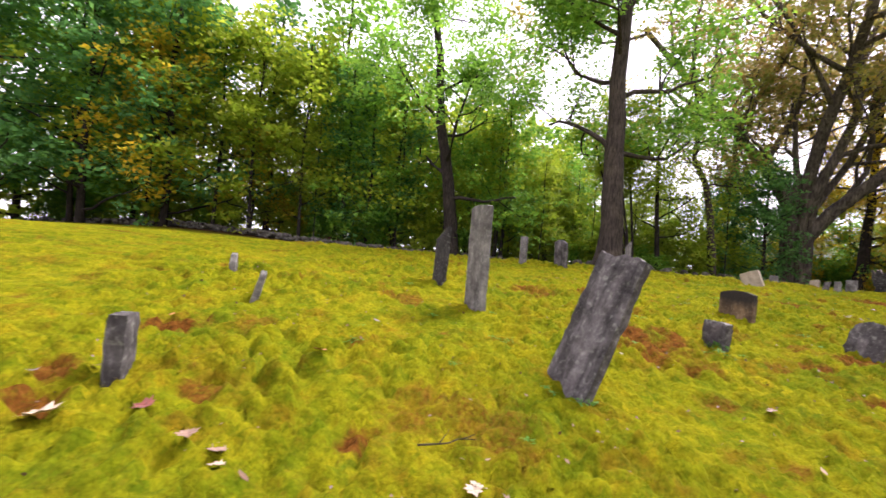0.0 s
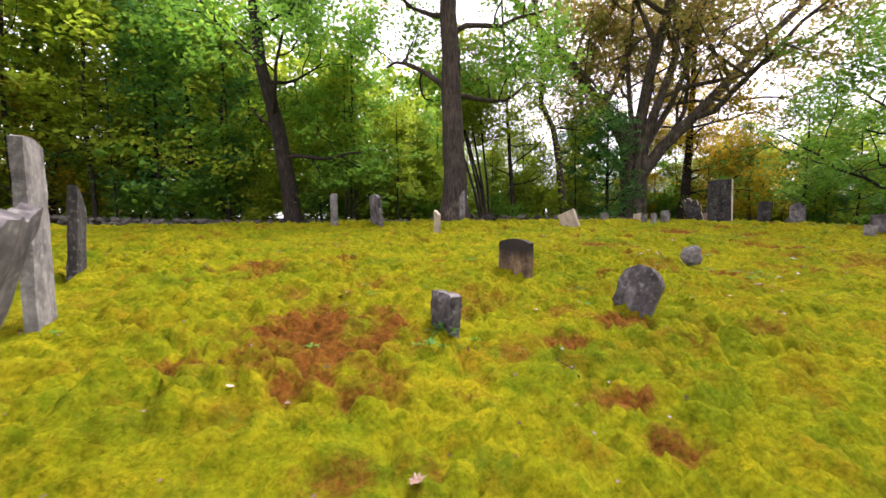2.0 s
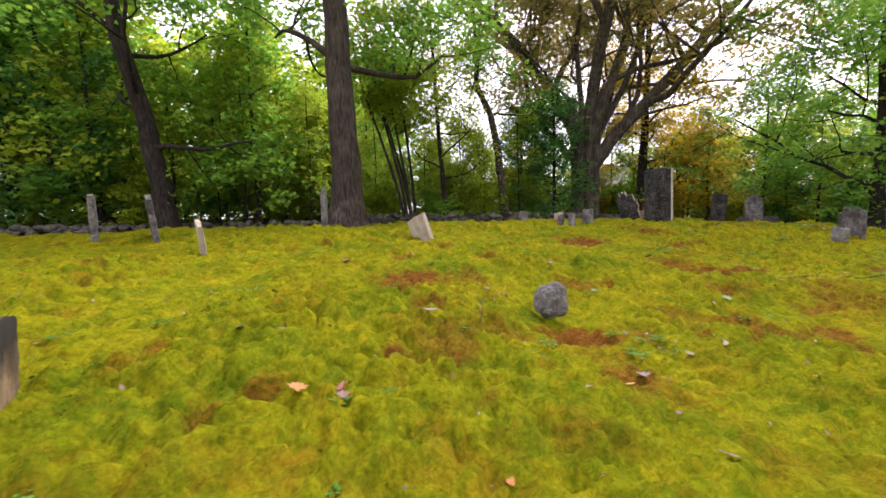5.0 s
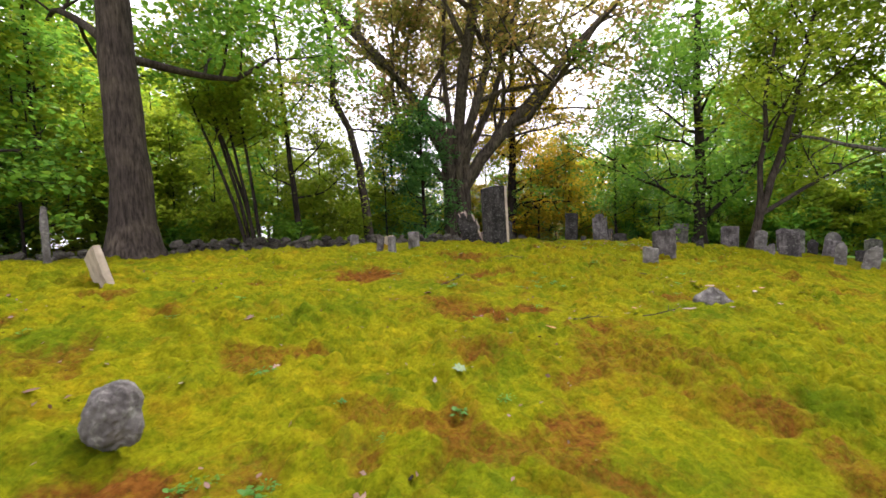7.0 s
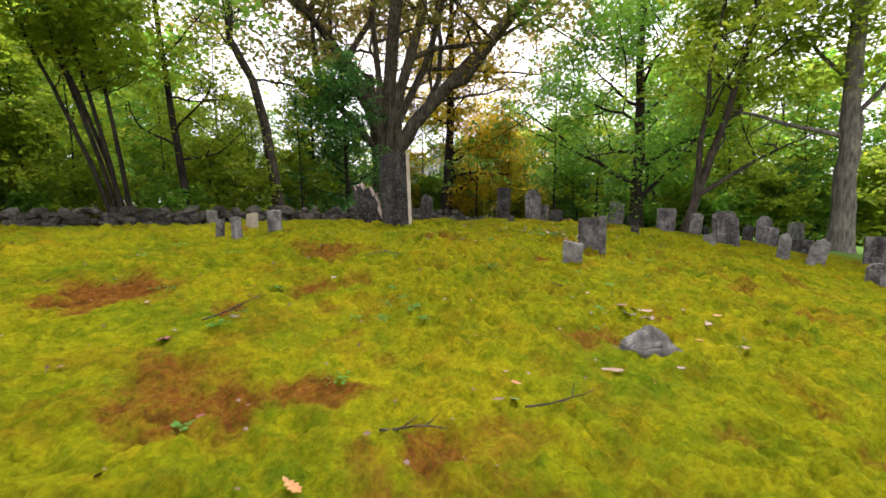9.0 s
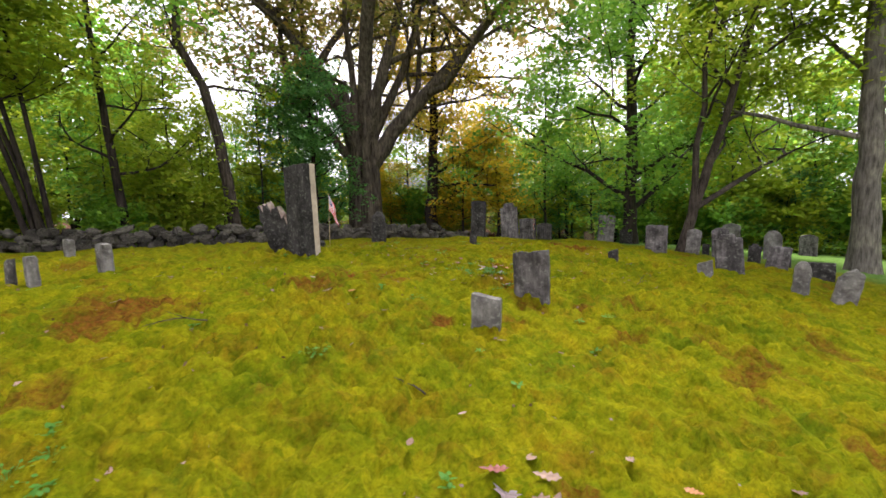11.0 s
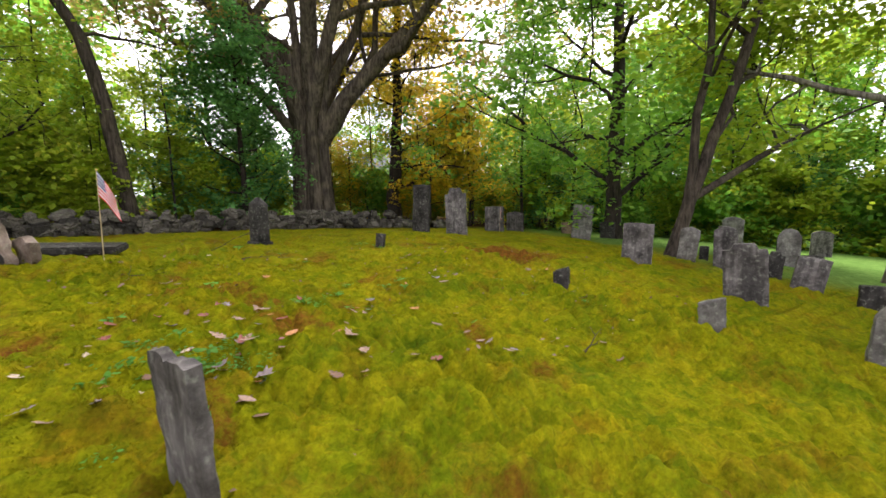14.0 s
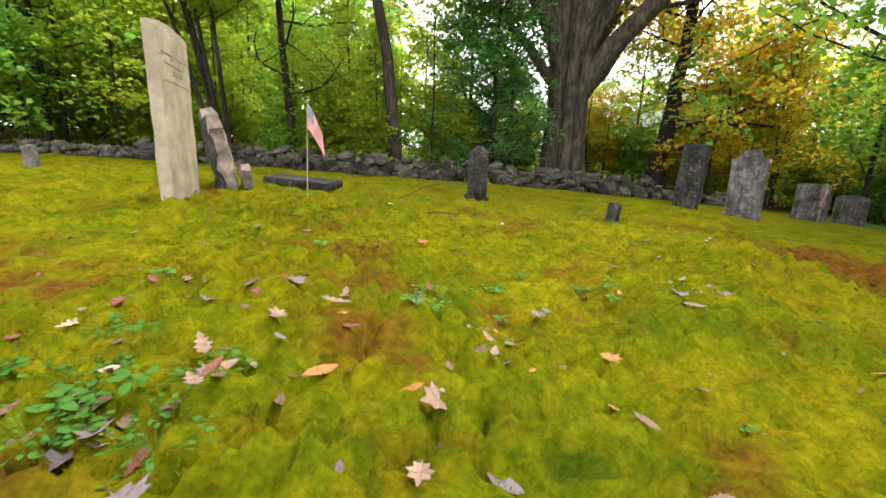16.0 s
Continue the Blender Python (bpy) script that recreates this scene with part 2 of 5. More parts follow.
BARK_PALE = bark_material("pale_bark", (0.06, 0.052, 0.045), (0.21, 0.19, 0.165))
LEAF_GREEN = leaf_material("green_leaves", [(0.0, (0.10, 0.25, 0.035)), (0.6, (0.20, 0.40, 0.045)), (1.0, (0.33, 0.50, 0.055))], 0.58)
LEAF_DARK = leaf_material("dark_green_leaves", [(0.0, (0.06, 0.17, 0.05)), (0.7, (0.12, 0.30, 0.075)), (1.0, (0.19, 0.39, 0.085))], 0.55)
LEAF_LIME = leaf_material("yellow_green_leaves", [(0.0, (0.18, 0.29, 0.02)), (0.6, (0.33, 0.44, 0.03)), (1.0, (0.50, 0.52, 0.055))], 0.6)
LEAF_GOLD = leaf_material("golden_autumn_leaves", [(0.0, (0.34, 0.35, 0.02)), (0.5, (0.64, 0.50, 0.03)), (1.0, (0.70, 0.42, 0.03))], 0.7)
LEAF_RUST = leaf_material("rusty_autumn_leaves", [(0.0, (0.14, 0.20, 0.03)), (0.5, (0.28, 0.26, 0.06)), (1.0, (0.46, 0.27, 0.10))], 0.58)


# ---------- the lie of the land ----------
LAND = [-0.437, 0.241, 0.21, 0.509, 0.661, 0.99, -0.564, 0.586, 0.118, -0.219, -0.249, 0.363, -0.427, -0.043, 0.24, 0.54, 0.055, 0.441, -0.12, -0.244, 0.444, -0.121, -0.31, 0.593, -0.514, -0.364, 0.685, 0.244, -0.038, 0.102, -0.247, -0.506, -0.266, -0.09, -0.199, -0.143, -0.265, 0.083, 0.011, 0.021, -0.08, 0.017, -1.089, -0.756, -0.664, -0.655, -0.776, -0.348]
CENTRES = [(x, y) for x in (-14, -6, 2, 10, 18, 26, 34, 42) for y in (-6, 2, 10, 18, 26, 34)]


RISES = [(14.3, 8.9, 0.06), (1.2, 4.6, 0.07), (7.2, 8.8, 0.08), (18.9, 10.4, 0.08), (8.1, 6.3, -0.08), (3.9, 2.9, -0.06), (12.95, 10.2, 0.07), (21.2, 12.7, 0.08), (15.7, 15.2, -0.14)]


def land(x, y):
    """Height in metres of the smooth ground at metres x, y (numbers or arrays)."""
    x, y = np.asarray(x, float) / PLAN, np.asarray(y, float) / PLAN
    z = 0.0
    for c, (a, b) in zip(LAND, CENTRES):
        z = z + c * np.exp(-((x - a) ** 2 + (y - b) ** 2) / 112.5)
    for a, b, h in RISES:
        z = z + h * np.exp(-((x - a) ** 2 + (y - b) ** 2) / 2.2)
    return z * PLAN


def at(x, y, up=0.0):
    """A place on the ground at a point of the plan, in metres."""
    return Vector((x * PLAN, y * PLAN, float(land(x * PLAN, y * PLAN)) + up))


def value_noise(x, y, seed):
    """Smooth noise, -1 to 1, on arrays."""
    xi, yi = np.floor(x).astype(np.int64), np.floor(y).astype(np.int64)
    fx, fy = x - xi, y - yi
    fx, fy = fx * fx * (3 - 2 * fx), fy * fy * (3 - 2 * fy)

    def h(i, j):
        n = (i * 374761393 + j * 668265263 + seed * 1442695041) & 0xFFFFFFFF
        n = ((n ^ (n >> 13)) * 1274126177) & 0xFFFFFFFF
        return ((n ^ (n >> 16)) & 0xFFFF) / 32767.5 - 1
    return (h(xi, yi) * (1 - fx) + h(xi + 1, yi) * fx) * (1 - fy) + (h(xi, yi + 1) * (1 - fx) + h(xi + 1, yi + 1) * fx) * fy


def cells(x, y, seed):
    """How far each point lies from the border between the two nearest of a scatter of centres, one to a unit cell: 0 on the border."""
    xi, yi = np.floor(x).astype(np.int64), np.floor(y).astype(np.int64)
    f1, f2 = np.full(x.shape, 9.0), np.full(x.shape, 9.0)
    for i in (-1, 0, 1):
        for j in (-1, 0, 1):
            n = ((xi + i) * 374761393 + (yi + j) * 668265263 + seed * 1442695041) & 0xFFFFFFFF
            n = ((n ^ (n >> 13)) * 1274126177) & 0xFFFFFFFF
            d = np.hypot(xi + i + (n & 0xFF) / 255.0 - x, yi + j + ((n >> 8) & 0xFF) / 255.0 - y)
            f2 = np.minimum(f2, np.maximum(f1, d))
            f1 = np.minimum(f1, d)
    return f2 - f1


def lumps(x, y):
    """Rounded cushions of moss with narrow clefts between them, and small hollows, in metres."""
    x, y = np.asarray(x, float), np.asarray(y, float)
    u, v = x + 0.12 * value_noise(x * 3, y * 3, 61) + 0.04 * value_noise(x * 9, y * 9, 63), y + 0.12 * value_noise(x * 3, y * 3, 62) + 0.04 * value_noise(x * 9, y * 9, 64)
    n = 0.035 * value_noise(x * 0.8, y * 0.8, 3) + 0.03 * value_noise(x * 2.1, y * 2.1, 5)
    much = 0.72 + 0.45 * value_noise(x * 0.9, y * 0.9, 15)
    n = n + much * (0.10 * np.clip(cells(u * 2.2, v * 2.8, 7), 0, 0.7) ** 0.5 + 0.15 * np.clip(cells(u * 4.6, v * 5.4, 9), 0, 0.6) ** 0.65 + 0.085 * np.clip(cells(u * 8.5, v * 9.5, 11), 0, 0.6) ** 0.75)
    return n - 0.105


# rusty bare earth: metres x, y, half length, half width, turn in degrees, how bare
BARE_START = [
    (-1.15, 3.49, 0.31, 0.24, 25, 1.0), (-1.20, 2.52, 0.17, 0.16, 21, 0.9), (-0.98, 2.22, 0.13, 0.12, 18, 0.9), (-0.27, 2.62, 0.11, 0.11, 16, 0.8),
    (1.43, 2.68, 0.47, 0.38, 16, 0.5), (0.81, 2.26, 0.08, 0.08, 14, 1.0), (3.35, 4.78, 0.63, 0.52, 16, 1.0), (0.44, 3.61, 0.08, 0.10, 10, 0.7),
    (0.86, 2.37, 0.10, 0.07, 2, 1.0), (3.26, 5.02, 0.66, 0.58, 1, 1.0), (2.62, 4.45, 0.21, 0.17, 1, 0.8), (5.11, 4.05, 0.19, 0.14, -8, 0.9),
    (5.08, 3.59, 0.13, 0.10, -9, 0.8), (5.73, 5.06, 0.30, 0.19, -6, 0.9), (2.49, 7.00, 0.30, 0.39, 2, 0.7),
]
BARE_STUMPS = [
    (3.90, 3.61, 0.09, 0.08, -4, 0.7), (3.44, 3.65, 0.17, 0.10, -5, 0.6), (7.64, 8.50, 0.55, 0.41, 2, 0.7), (5.11, 4.76, 0.16, 0.11, -9, 0.9),
    (2.26, 7.42, 0.16, 0.21, -4, 0.9), (3.33, 7.35, 0.19, 0.25, -3, 0.8), (5.76, 5.00, 0.15, 0.15, -10, 0.8), (4.87, 5.66, 0.35, 0.34, -6, 0.45),
    (6.93, 4.79, 0.22, 0.12, -9, 0.6), (3.71, 6.13, 0.14, 0.14, -2, 0.7), (7.62, 8.63, 0.40, 0.38, -16, 0.95), (8.81, 7.26, 0.29, 0.19, -14, 0.95),
    (8.83, 6.61, 0.29, 0.22, -17, 0.75), (8.19, 7.14, 0.52, 0.23, -14, 0.5), (10.88, 7.78, 0.28, 0.18, -21, 0.7),
]
BARE_ROCK = [
    (11.04, 10.57, 0.36, 0.46, -17, 0.9), (10.79, 6.71, 0.25, 0.29, -21, 0.8), (7.22, 6.86, 0.13, 0.13, -19, 0.8), (11.22, 8.87, 0.30, 0.22, -17, 0.7),
    (10.77, 7.73, 0.18, 0.14, -24, 0.95), (11.87, 7.25, 0.59, 0.41, -21, 0.5), (11.87, 6.42, 0.25, 0.20, -22, 0.7), (10.75, 6.87, 0.14, 0.10, -26, 0.8),
    (9.76, 8.26, 0.12, 0.07, -21, 0.7), (11.30, 8.60, 0.44, 0.22, -28, 0.85), (11.84, 8.39, 0.30, 0.13, -27, 0.85), (10.86, 10.52, 0.34, 0.44, -22, 1.0),
    (12.99, 11.50, 0.44, 0.44, -27, 0.8), (12.38, 10.21, 0.19, 0.24, -23, 0.8), (12.10, 7.76, 0.17, 0.18, -27, 0.8),
]
BARE_CREST = [
    (14.61, 11.25, 0.45, 0.34, -22, 0.7), (12.44, 7.65, 0.23, 0.13, -28, 0.45), (13.90, 8.24, 0.26, 0.17, -22, 0.7), (12.38, 10.19, 0.23, 0.28, -33, 0.9),
    (12.78, 11.03, 0.23, 0.22, -34, 0.7), (11.62, 9.78, 0.12, 0.16, -33, 0.8), (13.71, 8.20, 0.11, 0.15, -27, 0.6), (15.20, 11.81, 0.47, 0.60, -24, 1.0),
    (15.23, 10.02, 0.09, 0.12, -31, 0.9), (21.06, 13.62, 0.81, 1.05, -12, 0.8), (17.24, 9.68, 0.28, 0.11, -20, 0.5), (17.14, 11.44, 0.20, 0.16, -12, 0.6),
    (21.08, 13.57, 0.79, 0.97, 18, 0.9), (17.03, 12.15, 0.16, 0.15, 20, 0.7), (17.65, 12.07, 0.11, 0.14, 14, 0.5),
]
BARE = BARE_START + BARE_STUMPS + BARE_ROCK + BARE_CREST


def bare_amount(x, y):
    b = np.zeros_like(x)
    n = 0.45 * value_noise(x * 3.1, y * 3.1, 21) + 0.4 * value_noise(x * 8.0, y * 8.0, 22) + 0.2 * value_noise(x * 17.0, y * 17.0, 23)
    for a, c, rx, ry, turn, much in BARE:
        co, si = math.cos(radians(turn)), math.sin(radians(turn))
        dx, dy = x - a, y - c
        u, v = (dx * co + dy * si) / (rx * 1.25), (dy * co - dx * si) / (ry * 1.25)
        b = np.maximum(b, much * np.clip((1.0 - np.hypot(u, v) + 0.7 * n) * 1.7, 0, 1))
    specks = np.clip((0.5 * value_noise(x * 1.7, y * 1.7, 31) + 0.5 * value_noise(x * 4.3, y * 4.3, 33) - 0.42) * 3, 0, 0.6)
    return np.maximum(b, specks)


def mesh_np(name, verts, faces, smooth=False):
    """A mesh from an array of points and an array of faces of equal size."""
    me = bpy.data.meshes.new(name)
    verts, faces = np.asarray(verts, np.float32), np.asarray(faces, np.int32)
    k = faces.shape[1]
    me.vertices.add(len(verts))
    me.vertices.foreach_set("co", verts.ravel())
    me.loops.add(faces.size)
    me.loops.foreach_set("vertex_index", faces.ravel())
    me.polygons.add(len(faces))
    me.polygons.foreach_set("loop_start", np.arange(0, faces.size, k, dtype=np.int32))
    if smooth:
        me.polygons.foreach_set("use_smooth", np.ones(len(faces), bool))
    me.update(calc_edges=True)
    return me


def axis(a, b, fine, step, far):
    """Lines of the ground's grid: close within a to b, ever wider out to far."""
    line = list(np.arange(a, b, fine))
    s, p = step, b
    while p < far:
        line.append(p)
        p += s
        s *= 1.22
    s, p = step, a
    while p > -far:
        p -= s
        s *= 1.22
        line.insert(0, p)
    return np.array(line)


def build_ground():
    gx, gy = axis(-2.6, 21.0, 0.035, 0.09, 600), axis(1.6, 13.5, 0.035, 0.09, 600)
    x, y = np.meshgrid(gx, gy)
    z = land(x, y)
    near = np.clip(1.6 - np.maximum(np.abs(x - 10.5) / 20, np.abs(y - 7.5) / 14), 0, 1)
    litter = np.clip((y - WALL_Y(x) + 0.4 + 2.2 * np.clip((9.5 - x) / 4, 0, 1) + 0.5 * value_noise(x, y, 41)) * 1.5, 0, 1)
    lawn = np.clip((x - 24.5 - 0.35 * (y - 10) + 1.5 * value_noise(x * 0.5, y * 0.5, 43)) * 0.5, 0, 1) * (1 - litter)
    bare = bare_amount(x, y) * (1 - litter) * (1 - lawn)
    z = z + lumps(x, y) * near * (1 - 0.6 * lawn) - 0.035 * bare * near
    n, k = len(gx), len(gy)
    i = np.arange(n * k).reshape(k, n)
    faces = np.stack([i[:-1, :-1], i[:-1, 1:], i[1:, 1:], i[1:, :-1]], -1).reshape(-1, 4)
    me = mesh_np("ground", np.stack([x, y, z], -1).reshape(-1, 3), faces, True)
    for name, a in (("bare", bare), ("lawn", lawn), ("litter", litter)):
        me.attributes.new(name, "FLOAT", "POINT").data.foreach_set("value", a.ravel().astype(np.float32))
    me.materials.append(GROUND)
    tagged(new("ground", me), "yellow-green mossy ground with rusty bare patches", "ground", kind="structure")


def WALL_Y(x):
    """The line of the old stone wall, in metres."""
    u = np.asarray(x, float) / PLAN
    return PLAN * (20.7 + 0.25 * np.sin(u * 0.35) + 0.012 * np.maximum(0, u - 14) ** 2)


build_ground()


# ---------- helpers for things ----------
def thing(name, place, label, category, group="", kind="", turn=(0, 0, 0)):
    ob = new(name)
    ob.matrix_basis = pose(*place, *turn)
    return tagged(ob, label, category, group, kind)


def part(name, me, material, parent, label=""):
    """Links a mesh or a bmesh as one mesh object under a thing or a part."""
    if isinstance(me, bmesh.types.BMesh):
        bm, me = me, bpy.data.meshes.new(name)
        bm.to_mesh(me)
        bm.free()
    if not me.materials:
        me.materials.append(material)
    ob = new(name, me)
    ob.parent = parent
    return tagged(ob, label)


def slab_mesh(w, h, t, top, rng, rough=0.006, sunk=0.18, nx=12, nz=16):
    """An upright slab with a shaped top edge, worn edges and an uneven face; z = 0 is the ground."""
    us = np.linspace(-1, 1, nx)
    tops = np.array([top(u) for u in us]) * h
    seed = int(rng.integers(1, 9999))
    verts, idx = [], {}
    for s in (0, 1):
        for i, u in enumerate(us):
            for k in range(nz + 1):
                z = -sunk + (tops[i] + sunk) * k / nz
                edge = max(abs(u) ** 20, (k / nz) ** 30)
                y = (t / 2) * (1 - 0.2 * edge)
                x = u * w / 2
                j = noise.noise((x * 7 + seed, z * 7, s * 5.0))
                j2 = noise.noise((x * 22 + seed, z * 22, s * 9.0))
                y += rough * (1.4 * j + 0.7 * j2)
                if abs(u) == 1:
                    x += rough * 1.6 * noise.noise((seed, z * 9, u)) + rough * noise.noise((seed, z * 30, u))
                if k == nz:
                    z += rough * 1.6 * noise.noise((x * 12, seed, s))
                idx[s, i, k] = len(verts)
                verts.append((x, y if s else -y, z))
    faces = []
    for i in range(nx - 1):
        for k in range(nz):
            faces.append((idx[0, i, k], idx[0, i + 1, k], idx[0, i + 1, k + 1], idx[0, i, k + 1]))
            faces.append((idx[1, i, k], idx[1, i, k + 1], idx[1, i + 1, k + 1], idx[1, i + 1, k]))
        faces.append((idx[0, i, nz], idx[0, i + 1, nz], idx[1, i + 1, nz], idx[1, i, nz]))
        faces.append((idx[0, i, 0], idx[1, i, 0], idx[1, i + 1, 0], idx[0, i + 1, 0]))
    for k in range(nz):
        faces.append((idx[0, 0, k], idx[0, 0, k + 1], idx[1, 0, k + 1], idx[1, 0, k]))
        faces.append((idx[0, nx - 1, k], idx[1, nx - 1, k], idx[1, nx - 1, k + 1], idx[0, nx - 1, k + 1]))
    me = mesh_np("headstone", verts, faces, True)
    me.set_sharp_from_angle(angle=radians(38))
    return me


TOPS = {
    "flat": lambda u: 1 - 0.02 * u * u,
    "round": lambda u: 1 - 0.22 * abs(u) ** 2.6,
    "arch": lambda u: 1 - 0.10 * u * u,
    "shoulder": lambda u: 1 - (0.0 if abs(u) < 0.55 else 0.12),
    "level": lambda u: 0.965 + 0.05 * u - 0.03 * math.exp(-((u + 0.1) * 9) ** 2),
    "slant": lambda u: 0.92 + 0.10 * u,
    "slant_back": lambda u: 0.94 - 0.07 * u,
    "broken": lambda u: 0.86 + 0.14 * math.sin(2.2 * u + 1.1) + 0.03 * math.sin(9 * u),
    "split": lambda u: 0.98 - 0.22 * max(0.0, u + 0.1) - 0.07 * math.sin(8 * u + 0.4) - 0.05 * math.sin(17 * u),
    "jag": lambda u: 0.98 + 0.012 * math.sin(5 * u) + 0.01 * math.sin(11 * u + 1),
    "point": lambda u: 1 - 0.16 * abs(u),
}
ROW_TURN = -68.0


def headstone(x, y, w, h, t, top, material, label, lean=0.0, tip=0.0, turn=0.0, category="gravestone", name="headstone", rough=0.006):
    """lean: degrees towards its own right; tip: degrees forwards over its pale face."""
    rng = np.random.default_rng(int(abs(x) * 1000 + abs(y) * 77))
    me = slab_mesh(w, h, t, TOPS[top], rng, rough)
    me.materials.append(material)
    ob = new(name, me)
    ob.matrix_basis = pose(*at(x, y, -0.01), -tip, lean, ROW_TURN + turn)
    return tagged(ob, label, category, "gravestones")


# ---------- the gravestones ----------
headstone(1.88, 2.88, 0.50, 1.14, 0.085, "jag", SLATE, "tall leaning grey slate headstone with flaking edges", lean=5, tip=20, rough=0.010)
headstone(1.27, 4.45, 0.50, 1.24, 0.085, "flat", GREY_STONE, "tall thin pale grey slab standing upright in moss")
headstone(0.80, 5.58, 0.46, 0.86, 0.09, "slant", SLATE_DARK, "narrow dark slate slab standing upright", lean=-3, tip=3)
headstone(-0.70, 2.24, 0.20, 0.40, 0.12, "flat", SLATE, "short blocky grey footstone in moss", lean=-3, name="footstone", category="footstone")
headstone(-0.83, 3.93, 0.14, 0.33, 0.07, "broken", GREY_STONE, "small leaning grey stone stump in moss", lean=8, tip=14, name="footstone", category="footstone")
headstone(-1.57, 4.80, 0.16, 0.32, 0.08, "slant_back", GREY_STONE, "small tilted grey footstone in moss", lean=-10, name="footstone", category="footstone")
headstone(3.67, 4.38, 0.28, 0.32, 0.12, "jag", SLATE, "low split slate footstone with ragged top", lean=2, tip=4, rough=0.012, name="footstone", category="footstone")
headstone(4.67, 5.70, 0.52, 0.46, 0.085, "arch", CRUST_STONE, "low brown headstone with a blackened top", tip=3)
headstone(5.20, 4.57, 0.37, 0.48, 0.10, "round", SLATE, "round-topped grey slate headstone tilted sideways", lean=15, tip=12, rough=0.010)
headstone(4.47, 9.15, 0.18, 0.45, 0.07, "slant_back", PALE_STONE, "small leaning white marble marker", lean=14, tip=-6, name="marker_stone", category="grave marker")
headstone(2.55, 10.9, 0.30, 0.80, 0.10, "flat", GREY_STONE, "narrow pale slab standing near the wall", lean=2)
headstone(3.45, 10.6, 0.55, 0.78, 0.09, "arch", SLATE, "dull grey slab leaning before the wall", lean=4, tip=-5)
headstone(5.75, 12.5, 0.22, 0.95, 0.09, "slant", GREY_STONE, "thin upright grey slab near an oak", lean=1)
headstone(7.10, 9.10, 0.44, 0.38, 0.08, "flat", PALE_STONE, "small pale grey headstone tipped over", lean=-18, tip=-10, name="marker_stone", category="grave marker")
tall = headstone(13.16, 11.92, 0.76, 1.40, 0.11, "flat", PALE_STONE, "very tall pale marble slab with a blackened back", lean=-1, tip=0, turn=-7, rough=0.005)
broken = headstone(13.10, 12.75, 0.50, 0.84, 0.15, "split", PINK_STONE, "broken pinkish sandstone headstone leaning back", lean=-9, tip=-8, turn=12, rough=0.028)
headstone(13.30, 12.72, 0.30, 0.34, 0.10, "broken", PINK_STONE, "fallen shard of pinkish sandstone leaning on moss", lean=24, tip=-6, turn=12, rough=0.02)
for stone in (tall, broken):  # tall: weathered black back; broken: back coloured dark to stand for shade
    stone.data.materials.append(SLATE_DARK)
    for p in stone.data.polygons:
        p.material_index = 1 if p.normal.y < -0.5 else 0
headstone(14.29, 8.85, 0.40, 0.49, 0.055, "level", SLATE, "thin grey slate headstone with a worn top", lean=1, tip=-2, turn=-9, rough=0.009)
headstone(13.48, 8.50, 0.235, 0.25, 0.10, "slant_back", GREY_STONE, "small grey footstone with a slanted top", lean=2, tip=-3, turn=14, name="footstone", category="footstone")
headstone(10.60, 11.35, 0.15, 0.29, 0.09, "flat", GREY_STONE, "small square grey footstone", name="footstone", category="footstone")
headstone(11.10, 11.55, 0.25, 0.36, 0.10, "flat", GREY_STONE, "small pale grey footstone in grass", name="footstone", category="footstone")
headstone(10.43, 11.50, 0.14, 0.27, 0.07, "slant", SLATE, "small leaning slate footstone", lean=10, name="footstone", category="footstone")
headstone(10.55, 13.55, 0.26, 0.30, 0.09, "flat", GREY_STONE, "small grey footstone near the wall", lean=3, name="footstone", category="footstone")
headstone(11.0, 12.6, 0.25, 0.28, 0.09, "slant", PALE_STONE, "small pale footstone near the wall", lean=4, name="footstone", category="footstone")
headstone(17.0, 13.2, 0.16, 0.20, 0.09, "flat", SLATE_DARK, "tiny dark footstone in moss", tip=8, name="footstone", category="footstone")
headstone(19.7, 16.45, 0.55, 1.34, 0.12, "flat", SLATE_DARK, "tall dark narrow headstone", lean=3)
headstone(19.85, 15.15, 0.58, 1.2, 0.13, "shoulder", SLATE, "broad grey slate headstone with square shoulders", lean=-2)
headstone(24.1, 18.7, 0.8, 1.0, 0.14, "flat", SLATE, "dark grey headstone beside a small flag")
headstone(25.4, 19.0, 0.75, 0.85, 0.14, "arch", SLATE, "grey headstone under the trees")
headstone(27.4, 18.2, 0.5, 0.5, 0.14, "flat", BROWN_STONE, "low brown headstone under the trees")
headstone(23.9, 14.9, 0.60, 1.08, 0.12, "flat", GREY_STONE, "pale grey upright headstone", lean=4)
headstone(26.0, 15.5, 0.5, 0.6, 0.12, "flat", SLATE_DARK, "low dark headstone in shade")
headstone(20.0, 10.95, 0.46, 0.66, 0.10, "flat", SLATE, "grey slate headstone with a level top", lean=2, tip=-3)
headstone(21.9, 11.15, 0.34, 0.68, 0.11, "arch", GREY_STONE, "worn grey headstone beside a tree", lean=5)
headstone(22.9, 11.3, 0.18, 0.3, 0.10, "flat", SLATE_DARK, "small dark footstone beside a tree", name="footstone", category="footstone")
headstone(19.45, 9.36, 0.46, 0.66, 0.10, "shoulder", SLATE, "dark blotched headstone with square shoulders", lean=-5, tip=-2)
headstone(21.8, 10.5, 0.37, 0.8, 0.11, "arch", SLATE, "grey headstone standing behind others", lean=-2)
headstone(21.6, 9.8, 0.25, 0.50, 0.10, "shoulder", SLATE_DARK, "small dark headstone on the slope", lean=3)
headstone(21.4, 9.35, 0.40, 0.52, 0.12, "flat", SLATE, "leaning grey headstone on the slope", lean=8)
